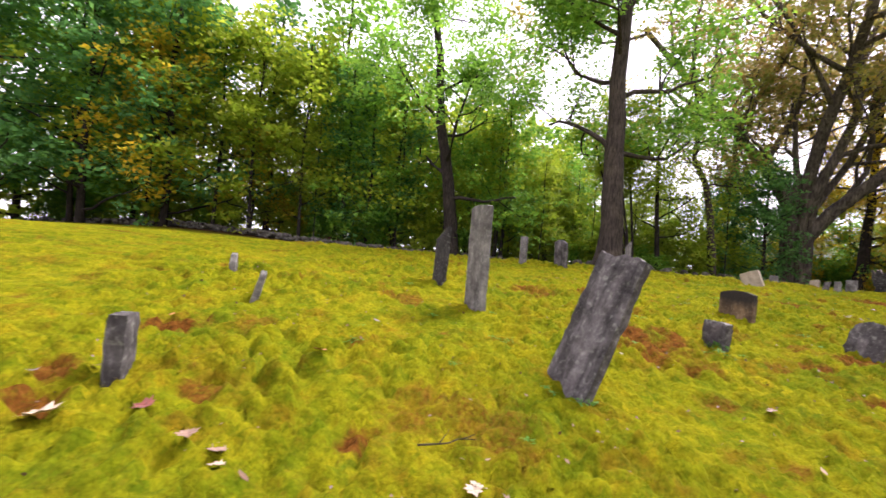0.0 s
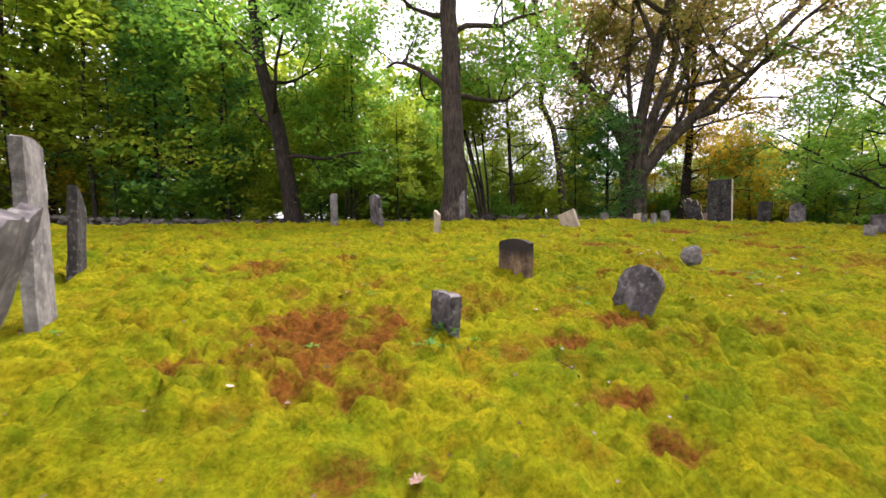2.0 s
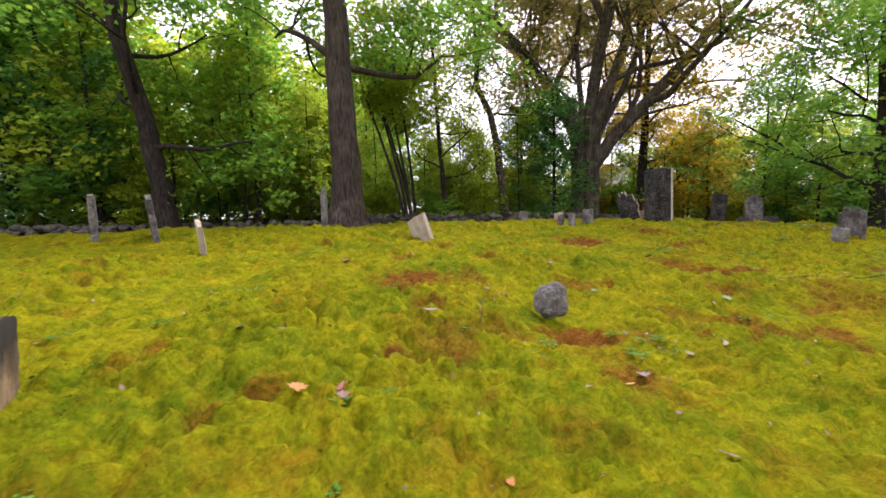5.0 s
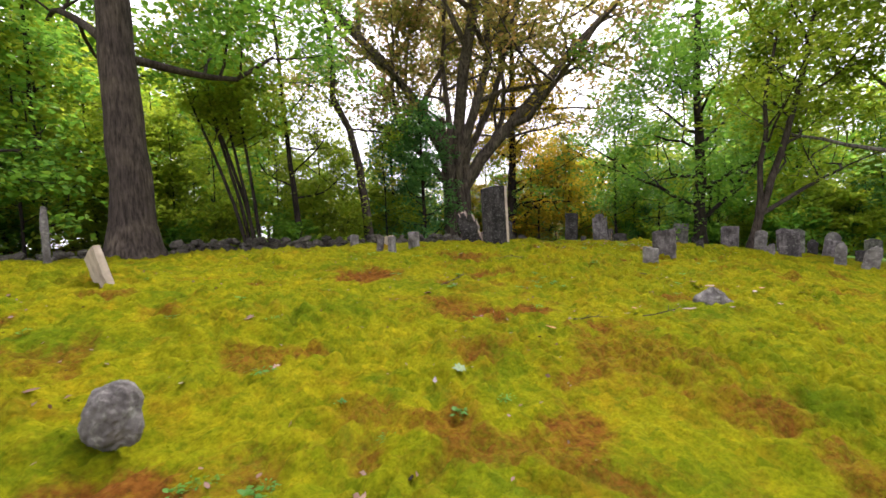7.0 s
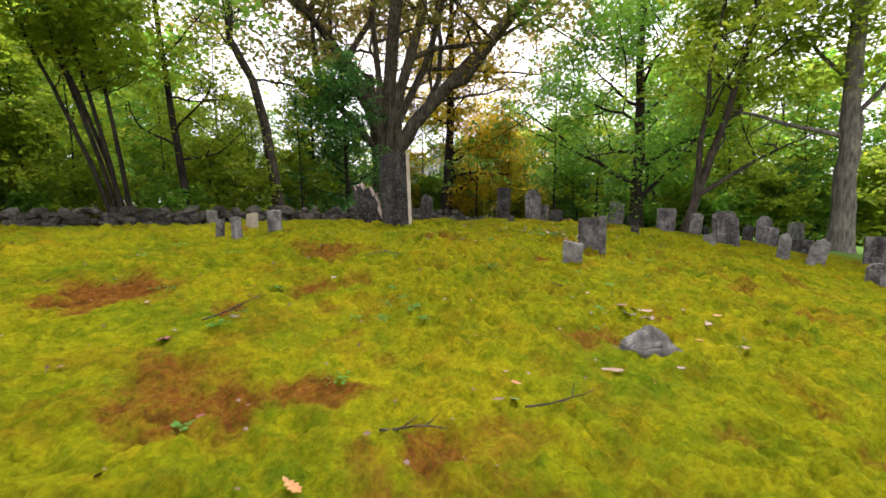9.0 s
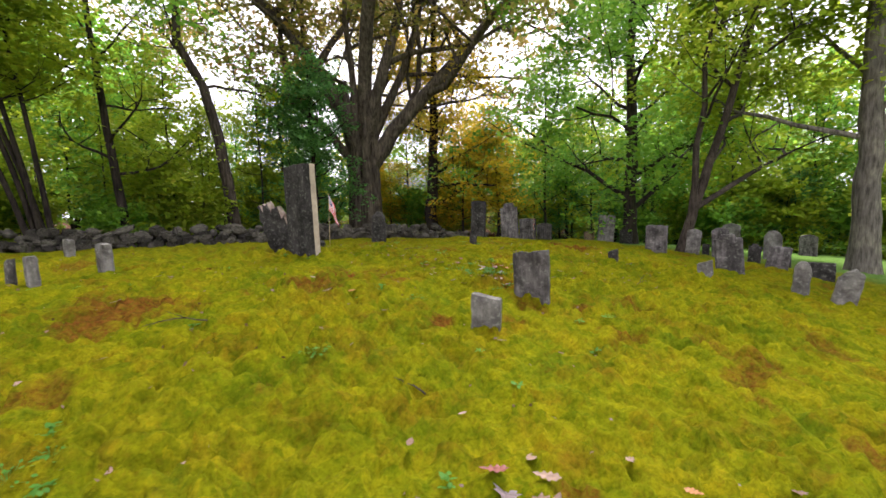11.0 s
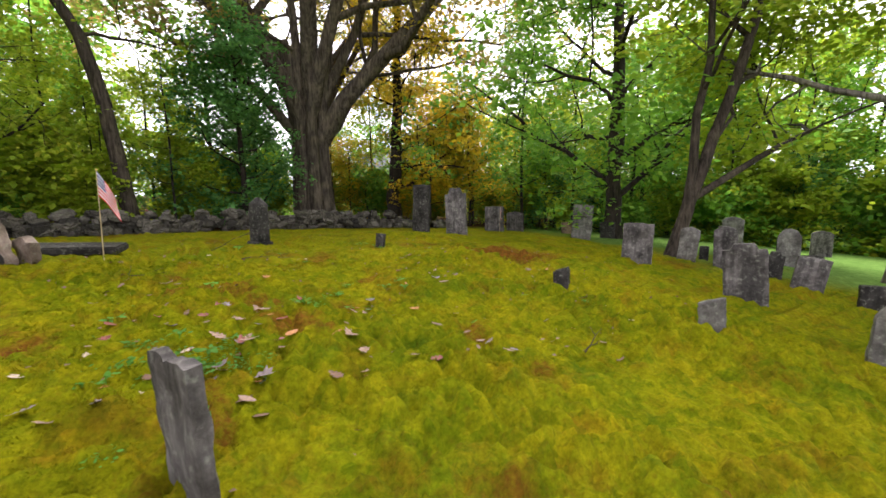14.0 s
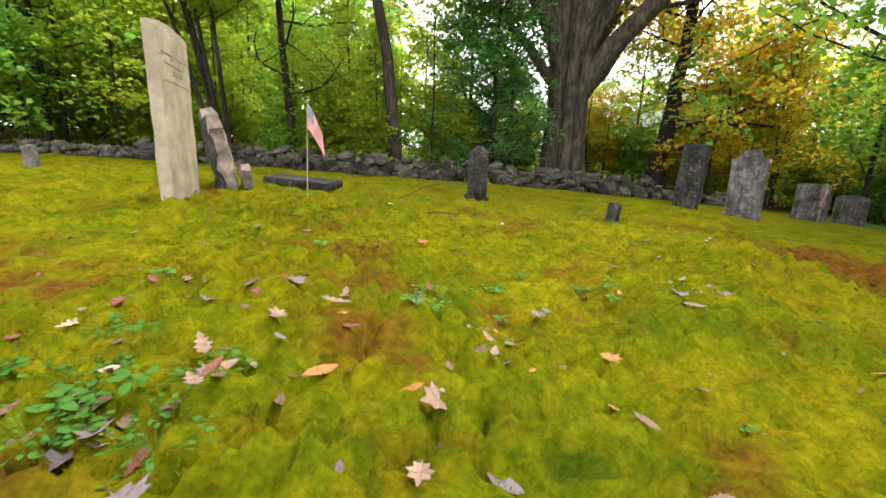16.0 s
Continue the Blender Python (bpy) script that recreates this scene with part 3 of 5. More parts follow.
headstone(22.4, 9.55, 0.30, 0.50, 0.11, "flat", SLATE_DARK, "dark headstone standing on the slope", lean=-2)
headstone(25.0, 10.6, 0.45, 0.9, 0.11, "round", GREY_STONE, "pale round-topped headstone down the slope")
headstone(27.5, 12.6, 0.6, 1.1, 0.13, "arch", GREY_STONE, "tall pale headstone across the lawn")
headstone(17.75, 8.97, 0.21, 0.29, 0.09, "slant", GREY_STONE, "small grey footstone leaning on the slope", lean=-4, tip=4, name="footstone", category="footstone")
headstone(21.1, 8.6, 0.41, 0.33, 0.14, "flat", SLATE_DARK, "low dark block headstone on the slope")
headstone(18.5, 8.15, 0.20, 0.48, 0.10, "round", GREY_STONE, "lichened pale footstone with a rounded top", lean=3, tip=-3)
headstone(17.45, 10.18, 0.16, 0.22, 0.10, "slant", SLATE_DARK, "tiny dark footstone in moss", lean=-6, name="footstone", category="footstone")
headstone(18.4, 7.7, 0.26, 0.5, 0.11, "broken", GREY_STONE, "broken pale headstone on the slope", lean=10)
headstone(20.9, 7.4, 0.48, 0.65, 0.13, "flat", SLATE, "broad grey headstone near a tree")
headstone(20.2, 6.9, 0.41, 0.9, 0.13, "flat", BROWN_STONE, "tall brown headstone near a tree", lean=2)
headstone(17.3, 6.8, 0.24, 0.34, 0.12, "round", SLATE, "small dark round footstone", name="footstone", category="footstone")
headstone(29.5, 13.5, 0.6, 0.8, 0.13, "flat", SLATE, "grey headstone across the lawn")
headstone(31.0, 11.5, 0.6, 0.9, 0.13, "arch", SLATE, "grey headstone across the lawn")


def carving(stone, w, h, up, face):
    """A thin cut line across the face of a stone, drawn as a bar in its shade colour."""
    bm = bmesh.new()
    bmesh.ops.create_cube(bm, size=1)
    for v in bm.verts:
        v.co = (v.co.x * w, v.co.y * 0.008 + face, v.co.z * h + up)
    bmesh.ops.bevel(bm, geom=bm.edges[:], offset=0.001, segments=1, affect="EDGES")
    part("carved_line", bm, CARVED_SHADE, stone, "worn carved line drawn as a shade-coloured bar")


for up, h, w in ((1.17, 0.012, 0.66), (1.10, 0.010, 0.60), (1.045, 0.035, 0.22), (0.97, 0.010, 0.62)):
    carving(tall, w, h, up, 0.054)


def obelisk_stone():
    """A thick square stone with a hipped top on a low plinth."""
    root = thing("monument", at(15.68, 15.0, -0.02), "thick dark square gravestone with a hipped top on a plinth", "gravestone", "gravestones", turn=(0, 2, ROW_TURN))
    bm = bmesh.new()
    bmesh.ops.create_cube(bm, size=1)
    for v in bm.verts:
        v.co = (v.co.x * 0.39, v.co.y * 0.30, v.co.z * 0.12 + 0.03)
    bmesh.ops.bevel(bm, geom=bm.edges[:], offset=0.012, segments=2, affect="EDGES")
    part("plinth", bm, SLATE_DARK, root)
    bm = bmesh.new()
    low = [bm.verts.new((sx * 0.165, sy * 0.11, 0.085)) for sx, sy in ((-1, -1), (1, -1), (1, 1), (-1, 1))]
    high = [bm.verts.new((v.co.x * 0.93, v.co.y * 0.93, 0.80)) for v in low]
    ridge = [bm.verts.new((-0.06, 0, 0.93)), bm.verts.new((0.06, 0, 0.93))]
    bm.faces.new(low[::-1])
    for i in range(4):
        bm.faces.new((low[i], low[(i + 1) % 4], high[(i + 1) % 4], high[i]))
    bm.faces.new((high[0], high[1], ridge[1], ridge[0]))
    bm.faces.new((high[2], high[3], ridge[0], ridge[1]))
    bm.faces.new((high[1], high[2], ridge[1]))
    bm.faces.new((high[3], high[0], ridge[0]))
    bmesh.ops.bevel(bm, geom=bm.edges[:], offset=0.01, segments=2, affect="EDGES")
    part("shaft", bm, SLATE_DARK, root)


obelisk_stone()


def rock_mesh(size, seed, rough=0.55, cuts=2):
    bm = bmesh.new()
    bmesh.ops.create_icosphere(bm, subdivisions=cuts, radius=1)
    for v in bm.verts:
        d = v.co.normalized()
        k = 1 + rough * noise.noise(d * 1.3 + Vector((seed * 3.1, 0, 0))) + 0.36 * rough * noise.noise(d * 3 + Vector((0, seed, 0)))
        v.co = Vector((d.x * size[0], d.y * size[1], d.z * size[2])) * k
        if cuts > 2:
            v.co += d * 0.012 * noise.noise(d * 9 + Vector((seed, seed, 0)))
    return bm


def rock(x, y, size, seed, label, material, turn=(0, 0, 0), up=0.0):
    bm = rock_mesh(size, seed, 0.22, cuts=4)
    me = bpy.data.meshes.new("rock")
    bm.to_mesh(me)
    bm.free()
    me.materials.append(material)
    ob = new("rock", me)
    ob.matrix_basis = pose(*at(x, y, up), *turn)
    tagged(ob, label, "rock")


rock(7.60, 6.64, (0.145, 0.085, 0.165), 9, "upright rounded grey field stone with pale lichen", GREY_STONE, (172, 10, -35), 0.07)


def wedge_boulder():
    """A split boulder with flat faces, a sloping ridge and worn edges."""
    bm = bmesh.new()
    for p in ((-0.26, -0.06, -0.12), (0.28, -0.08, -0.12), (0.24, 0.14, -0.12), (-0.22, 0.16, -0.12), (-0.25, -0.02, 0.06), (-0.19, -0.09, 0.03), (-0.03, 0.03, 0.185), (0.03, 0.0, 0.18), (0.12, 0.04, 0.12), (0.25, -0.04, 0.0), (0.04, -0.10, 0.03), (-0.2, 0.1, 0.05)):
        bm.verts.new(p)
    hull = bmesh.ops.convex_hull(bm, input=bm.verts[:])
    bmesh.ops.delete(bm, geom=[g for g in set(hull["geom_interior"] + hull["geom_unused"]) if g.is_valid], context="VERTS")
    bmesh.ops.bevel(bm, geom=bm.edges[:], offset=0.012, segments=2, affect="EDGES")
    bmesh.ops.triangulate(bm, faces=bm.faces[:])
    bmesh.ops.subdivide_edges(bm, edges=[e for e in bm.edges if e.calc_length() > 0.05], cuts=3, use_grid_fill=True)
    for v in bm.verts:
        v.co += 0.012 * noise.noise_vector(v.co * 16) + 0.02 * noise.noise_vector(v.co * 6)
    me = bpy.data.meshes.new("rock")
    bm.to_mesh(me)
    bm.free()
    me.materials.append(GREY_STONE)
    ob = new("rock", me)
    ob.matrix_basis = pose(*at(12.14, 6.86, 0.01), 0, 0, -38) @ Matrix.Diagonal((0.8, 0.8, 0.88, 1))
    tagged(ob, "wedge-shaped grey boulder half sunk in moss", "rock")


wedge_boulder()


def fallen_slab():
    bm = bmesh.new()
    bmesh.ops.create_cube(bm, size=1)
    for v in bm.verts:
        v.co = (v.co.x * 0.95, v.co.y * 0.42, v.co.z * 0.10)
    bmesh.ops.bevel(bm, geom=bm.edges[:], offset=0.02, segments=2, affect="EDGES")
    me = bpy.data.meshes.new("fallen_slab")
    bm.to_mesh(me)
    bm.free()
    me.materials.append(SLATE_DARK)
    ob = new("fallen_slab", me)
    ob.matrix_basis = pose(*at(13.55, 13.6, 0.045), 3, 3, -15)
    tagged(ob, "flat dark fallen stone slab lying in moss", "gravestone")


fallen_slab()


# ---------- small flags ----------
def flag_mesh(rows, c0, c1, n=14, seed=0):
    """A band of hanging cloth between two heights of the flag; 0 to 1 across the hoist, 0 to 1 along the fly."""
    verts, faces = [], []
    for i in range(n + 1):
        f = c0 + (c1 - c0) * i / n
        for r in rows:
            x = 0.19 * f * (0.8 + 0.2 * r)
            z = -0.28 * r - 0.30 * f ** 1.2
            y = 0.035 * math.sin(7 * f + 3 * r + seed) * f
            verts.append((x, y, z))
    k = len(rows)
    for i in range(n):
        for j in range(k - 1):
            a = i * k + j
            faces.append((a, a + k, a + k + 1, a + 1))
    return mesh_np("cloth", verts, faces, True)


FLAG_RED = plain_material("flag_red", (0.55, 0.012, 0.02))
FLAG_WHITE = plain_material("flag_white", (0.60, 0.58, 0.58), var=0.08)
FLAG_BLUE = plain_material("flag_blue", (0.03, 0.045, 0.16))
STICK = plain_material("pale_wood_stick", (0.36, 0.28, 0.16))
STAR = FLAG_WHITE


def grave_flag(x, y, height, turn, lean):
    root = thing("grave_flag", at(x, y, -0.02), "small striped cloth flag hanging on a wooden stick", "flag", turn=(0, lean, turn))
    bm = bmesh.new()
    bmesh.ops.create_cone(bm, cap_ends=True, segments=8, radius1=0.006, radius2=0.005, depth=height)
    bmesh.ops.translate(bm, verts=bm.verts, vec=(0, 0, height / 2))
    part("stick", bm, STICK, root)
    bm = bmesh.new()
    bmesh.ops.create_uvsphere(bm, u_segments=8, v_segments=6, radius=0.012)
    bmesh.ops.translate(bm, verts=bm.verts, vec=(0, 0, height))
    part("finial", bm, plain_material("gold_tip", (0.5, 0.36, 0.1), 0.4), root, "gilt finial")
    for s in range(13):
        a = 0.40 if s < 7 else 0.0
        ob = part("stripe", flag_mesh((s / 13, (s + 1) / 13), a, 1.0), FLAG_RED if s % 2 == 0 else FLAG_WHITE, root)
        ob.location.z = height - 0.01
    ob = part("canton", flag_mesh([i / 13 for i in range(8)], 0.0, 0.40), FLAG_BLUE, root, "blue field with pale stars")
    ob.location.z = height - 0.01
    for i in range(18):
        f, r = 0.04 + 0.06 * (i % 6), (0.10 + 0.16 * (i // 6))
        bm = bmesh.new()
        bmesh.ops.create_circle(bm, cap_ends=True, segments=5, radius=0.008)
        bmesh.ops.rotate(bm, verts=bm.verts, cent=(0, 0, 0), matrix=Matrix.Rotation(radians(90), 3, "X"))
        z = -0.28 * r - 0.30 * f ** 1.2
        bmesh.ops.translate(bm, verts=bm.verts, vec=(0.19 * f * (0.8 + 0.2 * r), 0.035 * math.sin(7 * f + 3 * r) * f - 0.006, z + height - 0.01))
        part("star", bm, STAR, ob).location.z = -(height - 0.01)


grave_flag(13.82, 12.85, 1.02, 10, 2)
grave_flag(23.85, 18.15, 1.05, 30, 4)


# ---------- trees ----------
def tube(points, radii, sides):
    """A tapering tube along points."""
    pts = [Vector(p) for p in points]
    verts, faces = [], []
    for i, p in enumerate(pts):
        d = (pts[min(i + 1, len(pts) - 1)] - pts[max(i - 1, 0)]).normalized()
        a = d.orthogonal().normalized() if abs(d.z) < 0.95 else (Vector((1, 0, 0)) - d * d.x).normalized()
        b = d.cross(a)
        for s in range(sides):
            t = 2 * math.pi * s / sides
            verts.append(tuple(p + (a * math.cos(t) + b * math.sin(t)) * radii[i]))
    for i in range(len(pts) - 1):
        for s in range(sides):
            n = (s + 1) % sides
            faces.append((i * sides + s, i * sides + n, (i + 1) * sides + n, (i + 1) * sides + s))
    return verts, faces


def join(tubes):
    verts, faces = [], []
    for v, f in tubes:
        o = len(verts)
        verts += v
        faces += [tuple(i + o for i in q) for q in f]
    return verts, faces


def branch(p, d, length, r, rng, bend=0.18, rise=0.05, n=6, tip=0.35):
    """Points and radii of a crooked limb."""
    pts, rad, d = [Vector(p)], [r], Vector(d).normalized()
    for i in range(n):
        d = (d + Vector(rng.normal(0, bend, 3)) + Vector((0, 0, rise))).normalized()
        pts.append(pts[-1] + d * (length / n))
        rad.append(r * (1 - (1 - tip) * (i + 1) / n))
    return pts, rad


def limbs(p, d, length, r, depth, rng, tubes, tips, spread=0.7, rise=0.05, bend=0.18, kids=4, twigs=True):
    if depth == 0:
        pts, rad = branch(p, d, length, r, rng, bend, rise, n=4)
        if twigs:
            tubes.append(tube(pts, rad, 3))
        tips += pts[1:]
        return
    pts, rad = branch(p, d, length, r, rng, bend, rise)
    tubes.append(tube(pts, rad, (4, 5, 7, 8)[min(depth, 3)]))
    for k in range(kids):
        f = 0.3 + 0.7 * (k + rng.random()) / kids
        i = min(int(f * 6), 5)
        q = pts[i].lerp(pts[i + 1], f * 6 - i)
        axis_d = (pts[i + 1] - pts[i]).normalized()
        side = Vector(rng.normal(0, 1, 3))
        side = (side - axis_d * side.dot(axis_d)).normalized()
        nd = (axis_d * (1 - spread) + side * spread + Vector((0, 0, 0.12))).normalized()
        limbs(q, nd, length * rng.uniform(0.42, 0.68), max(0.006, rad[i] * 0.55), depth - 1, rng, tubes, tips, spread, rise, bend, kids, twigs)
    tips.append(pts[-1])


def leaves(points, per, radius, size, rng, flat=0.8, squash=0.6, sprays=2):
    """Single leaves, each a small folded diamond, lying in flat drooping sprays round points; each spray has a tone of its own."""
    p = np.repeat(np.array([tuple(q) for q in points]), sprays, 0)
    m = len(p)
    p = p + rng.normal(0, 1, (m, 3)) * radius * np.array([0.45, 0.45, 0.45 * squash])
    up = rng.normal(0, 1, (m, 3)) * 0.28 + np.array([0, 0, 1.0])
    up /= np.linalg.norm(up, axis=1, keepdims=True)
    e1 = np.cross(up, rng.normal(0, 1, (m, 3)))
    e1 /= np.maximum(np.linalg.norm(e1, axis=1, keepdims=True), 1e-3)
    e2 = np.cross(up, e1)
    tone = rng.random(m)
    k = max(1, round(per / sprays))
    p, up, e1, e2, tone = (np.repeat(q, k, 0) for q in (p, up, e1, e2, tone))
    n = len(p)
    t, r = rng.uniform(0, 2 * math.pi, (n, 1)), radius * rng.random((n, 1)) ** 0.6
    c = p + e1 * np.cos(t) * r + e2 * np.sin(t) * r * 0.7 + up * (rng.normal(0, 0.10, (n, 1)) * radius - 0.22 * r * r / max(radius, 0.01))
    turn = rng.uniform(0, 2 * math.pi, (n, 1))
    tilt = rng.normal(0, 1.25 * (1 - flat) + 0.1, (n, 3))
    a = e1 * np.cos(turn) + e2 * np.sin(turn) + tilt
    a /= np.linalg.norm(a, axis=1, keepdims=True)
    b = np.cross(a, up + tilt[:, ::-1])
    b /= np.maximum(np.linalg.norm(b, axis=1, keepdims=True), 1e-3)
    s = size * rng.uniform(0.65, 1.3, (n, 1))
    fold = np.cross(b, a) * s * 0.10
    v = np.stack([c - a * s * 0.5, c + b * s * 0.36 + fold, c + a * s * 0.55, c - b * s * 0.36 + fold], 1).reshape(-1, 3)
    me = mesh_np("crown", v, np.arange(4 * n).reshape(-1, 4))
    me.attributes.new("tone", "FLOAT", "POINT").data.foreach_set("value", np.repeat(tone, 4).astype(np.float32))
    return me


def tree(place, label, trunk, r, material, leaf, seed, boughs=(), leaf_per=26, leaf_radius=0.7, leaf_size=0.13, sides=12, crown_label="", name="tree", squash=0.6, depth=2, flare=1.35, kids=4, flutes=0):
    """trunk: points above the base; boughs: (height share, direction, length, radius)."""
    rng = np.random.default_rng(seed)
    root = thing(name, place, label, "tree")
    pts = [Vector((0, 0, -0.3))] + [Vector(p) for p in trunk]
    fine, rad = [], []
    total = len(pts) - 1
    for i in range(total):
        for k in range(4):
            f = (i + k / 4) / total
            q = pts[i].lerp(pts[i + 1], k / 4)
            fine.append(q + Vector((noise.noise((f * 9, seed, 0)), noise.noise((f * 9, 0, seed)), 0)) * r * 0.35 * min(1, f * 6))
            rad.append(r * (1 - 0.62 * f) * (1 + (flare - 1) * max(0, 1 - f * 7) ** 2))
    fine.append(pts[-1])
    rad.append(r * 0.36)
    v, f = tube(fine, rad, sides)
    ribs = [(v, f)]
    for i in range(flutes):  # stems grown together into one trunk
        t = i * 2 * math.pi / flutes + rng.uniform(-0.3, 0.3)
        d = Vector((math.cos(t), math.sin(t), 0))
        h = pts[-1].z
        line = [d * r * k + Vector((0, 0, z * h)) for k, z in ((1.15, -0.05), (0.82, 0.07), (0.72, 0.25), (0.66, 0.5), (0.72, 0.75), (0.98, 1.05), (1.3, 1.4))]
        line = [q + Vector(rng.normal(0, 0.05, 3)) * r for q in line]
        ribs.append(tube(line, [r * q for q in (0.42, 0.4, 0.37, 0.36, 0.32, 0.24, 0.16)], 9))
    v, f = join(ribs)
    part("trunk", mesh_np("trunk", v, f, True), material, root)
    tubes, tips = [], []
    for h, d, length, br in boughs:
        i = min(int(h * (len(fine) - 1)), len(fine) - 2)
        limbs(fine[i], d, length, br, depth, rng, tubes, tips, kids=kids, twigs=depth > 1)
        if depth > 1:
            v, f = join(tubes)
            part("limb", mesh_np("limb", v, f, True), material, root)
            tubes = []
    if tubes:
        v, f = join(tubes)
        tagged(part("branchwork", mesh_np("branchwork", v, f, True), material, root), kind="stuff")
    if leaf_per:
        part("crown", leaves(tips, leaf_per, leaf_radius, leaf_size, rng, squash=squash), leaf, root, crown_label)
    return root


def spread_boughs(rng, n, h0, h1, length, r, rise=0.35):
    out = []
    for i in range(n):
        t = i * 2.399 + rng.uniform(-0.4, 0.4)
        h = h0 + (h1 - h0) * (i + 0.5) / n
        out.append((h, (math.cos(t), math.sin(t), rise + rng.uniform(-0.15, 0.25)), length * rng.uniform(0.7, 1.2) * (1.1 - 0.5 * h), r * (1.1 - 0.6 * h)))
    return out


R = np.random.default_rng(11)
tree(at(6.25, 15.8), "large straight oak with dark ridged bark near the wall", [(0.05, 0, 2), (0.0, 0.1, 5), (-0.1, 0.1, 8), (0.1, 0.2, 12), (0.2, 0.2, 17)], 0.52, BARK, LEAF_GREEN, 21,
     [(0.40, (0.9, 0.4, 0.40), 4.6, 0.13), (0.42, (-0.7, 0.5, 0.7), 5.0, 0.14)] + spread_boughs(R, 10, 0.55, 0.98, 5.6, 0.16, 0.6), leaf_per=26, leaf_radius=0.85, leaf_size=0.2, sides=16, flare=1.6)
tree(at(0.35, 20.1), "dark leaning tree beside the stone wall", [(-0.2, 0, 2), (-0.55, 0, 4.5), (-1.2, 0, 7.5), (-1.5, 0.1, 11), (-2.4, 0.2, 16)], 0.42, BARK_DARK, LEAF_GREEN, 22,
     spread_boughs(R, 9, 0.3, 0.98, 5.5, 0.13), leaf_per=24, leaf_radius=0.8, leaf_size=0.2)
tree(at(13.75, 22.5), "crooked grey tree behind the stone wall", [(-0.15, 0, 2), (-0.35, 0, 4), (-0.75, 0, 6), (-1.5, 0.1, 7.6), (-1.4, 0, 9.5), (-2.0, 0.1, 14)], 0.25, BARK, LEAF_GREEN, 23,
     spread_boughs(R, 7, 0.5, 0.98, 3.6, 0.08), leaf_per=8, leaf_radius=0.8, leaf_size=0.14)
tree(at(10.7, 21.9), "slender dark tree behind the stone wall", [(-0.1, 0, 2), (-0.25, 0, 4), (-0.4, 0, 7), (-0.7, 0, 13)], 0.16, BARK_DARK, LEAF_LIME, 24,
     spread_boughs(R, 9, 0.3, 0.98, 3.4, 0.06), leaf_per=7, leaf_radius=0.8, leaf_size=0.14)
tree(at(24.1, 26.2), "dark tree with low spreading boughs and golden leaves", [(0.1, 0, 2), (0.25, 0, 4), (0.45, 0, 6.5), (0.5, 0, 9), (0.8, 0, 15)], 0.42, BARK_DARK, LEAF_GOLD, 25,
     [(0.24, (0.9, -0.3, 0.25), 5.5, 0.13), (0.3, (0.9, 0.3, 0.15), 5.5, 0.12), (0.33, (0.6, -0.8, 0.2), 4.5, 0.1), (0.4, (0.9, -0.2, 0.3), 5.0, 0.1), (0.36, (0.7, 0.7, 0.2), 5.0, 0.1), (0.47, (1, 0.1, 0.35), 5.0, 0.1)] + spread_boughs(R, 8, 0.55, 0.98, 4.6, 0.1, 0.6),
     leaf_per=22, leaf_radius=0.75, leaf_size=0.18)
tree(at(26.4, 15.6), "dark straight tree at the edge of the lawn", [(0, 0, 2), (0.1, 0, 5), (0.1, 0.1, 8), (0.3, 0, 15)], 0.31, BARK_DARK, LEAF_GREEN, 26,
     spread_boughs(R, 13, 0.22, 0.98, 6.2, 0.12), leaf_per=22, leaf_radius=0.75, leaf_size=0.2)
tree(at(25.2, 8.9), "straight grey tree among the graves down the slope", [(-0.05, 0, 2), (-0.15, 0, 4), (-0.3, 0, 8), (-0.5, 0, 15)], 0.34, BARK_PALE, LEAF_LIME, 27,
     spread_boughs(R, 10, 0.38, 0.98, 5.0, 0.10, 0.9), leaf_per=22, leaf_radius=0.75, leaf_size=0.2)
tree(at(22.5, 11.75), "leaning tree with forked stems beside a headstone", [(0.35, -0.2, 1.2), (0.75, -0.45, 2.6), (1.25, -0.8, 4.6), (1.7, -1.1, 7), (2.3, -1.4, 10)], 0.155, BARK, LEAF_LIME, 28,
     [(0.16, (0.28, -0.1, 1), 6.5, 0.11), (0.24, (0.75, -0.45, 0.8), 6.5, 0.09), (0.36, (0.9, -0.2, 0.5), 5.0, 0.045)] + spread_boughs(R, 7, 0.5, 0.98, 3.6, 0.08, 0.5), leaf_per=26, leaf_radius=0.7, leaf_size=0.15)

# the great many-stemmed maple behind the wall
tree(at(20.0, 25.6), "huge old maple with a fluted trunk splitting into many stems", [(0, 0, 1.2), (0.0, 0, 2.4), (0.05, 0, 3.6), (0.05, 0, 4.8), (0.1, 0, 6.0)], 0.86, BARK_MAPLE, LEAF_RUST, 29,
     [(0.60, (-0.72, 0.1, 0.75), 9.5, 0.28), (0.58, (0.42, 0, 1.0), 18.0, 0.46), (0.6, (-0.20, 0.1, 1.0), 18.0, 0.44), (0.8, (0.12, -0.2, 1.0), 19.0, 0.44), (0.7, (-0.05, -0.3, 1.0), 16.0, 0.36),
      (0.55, (0.75, -0.2, 0.95), 12.0, 0.24), (0.9, (-0.1, 0.25, 1.0), 15.0, 0.34), (0.75, (0.6, -0.3, 1.0), 15.0, 0.26), (0.65, (-0.45, -0.1, 1.0), 12.0, 0.26), (0.7, (0.95, -0.35, 0.75), 14.0, 0.2), (0.8, (0.9, 0.2, 0.9), 15.0, 0.2)], leaf_per=36, leaf_radius=0.9, leaf_size=0.25, sides=18, flare=1.4, kids=6, flutes=7)


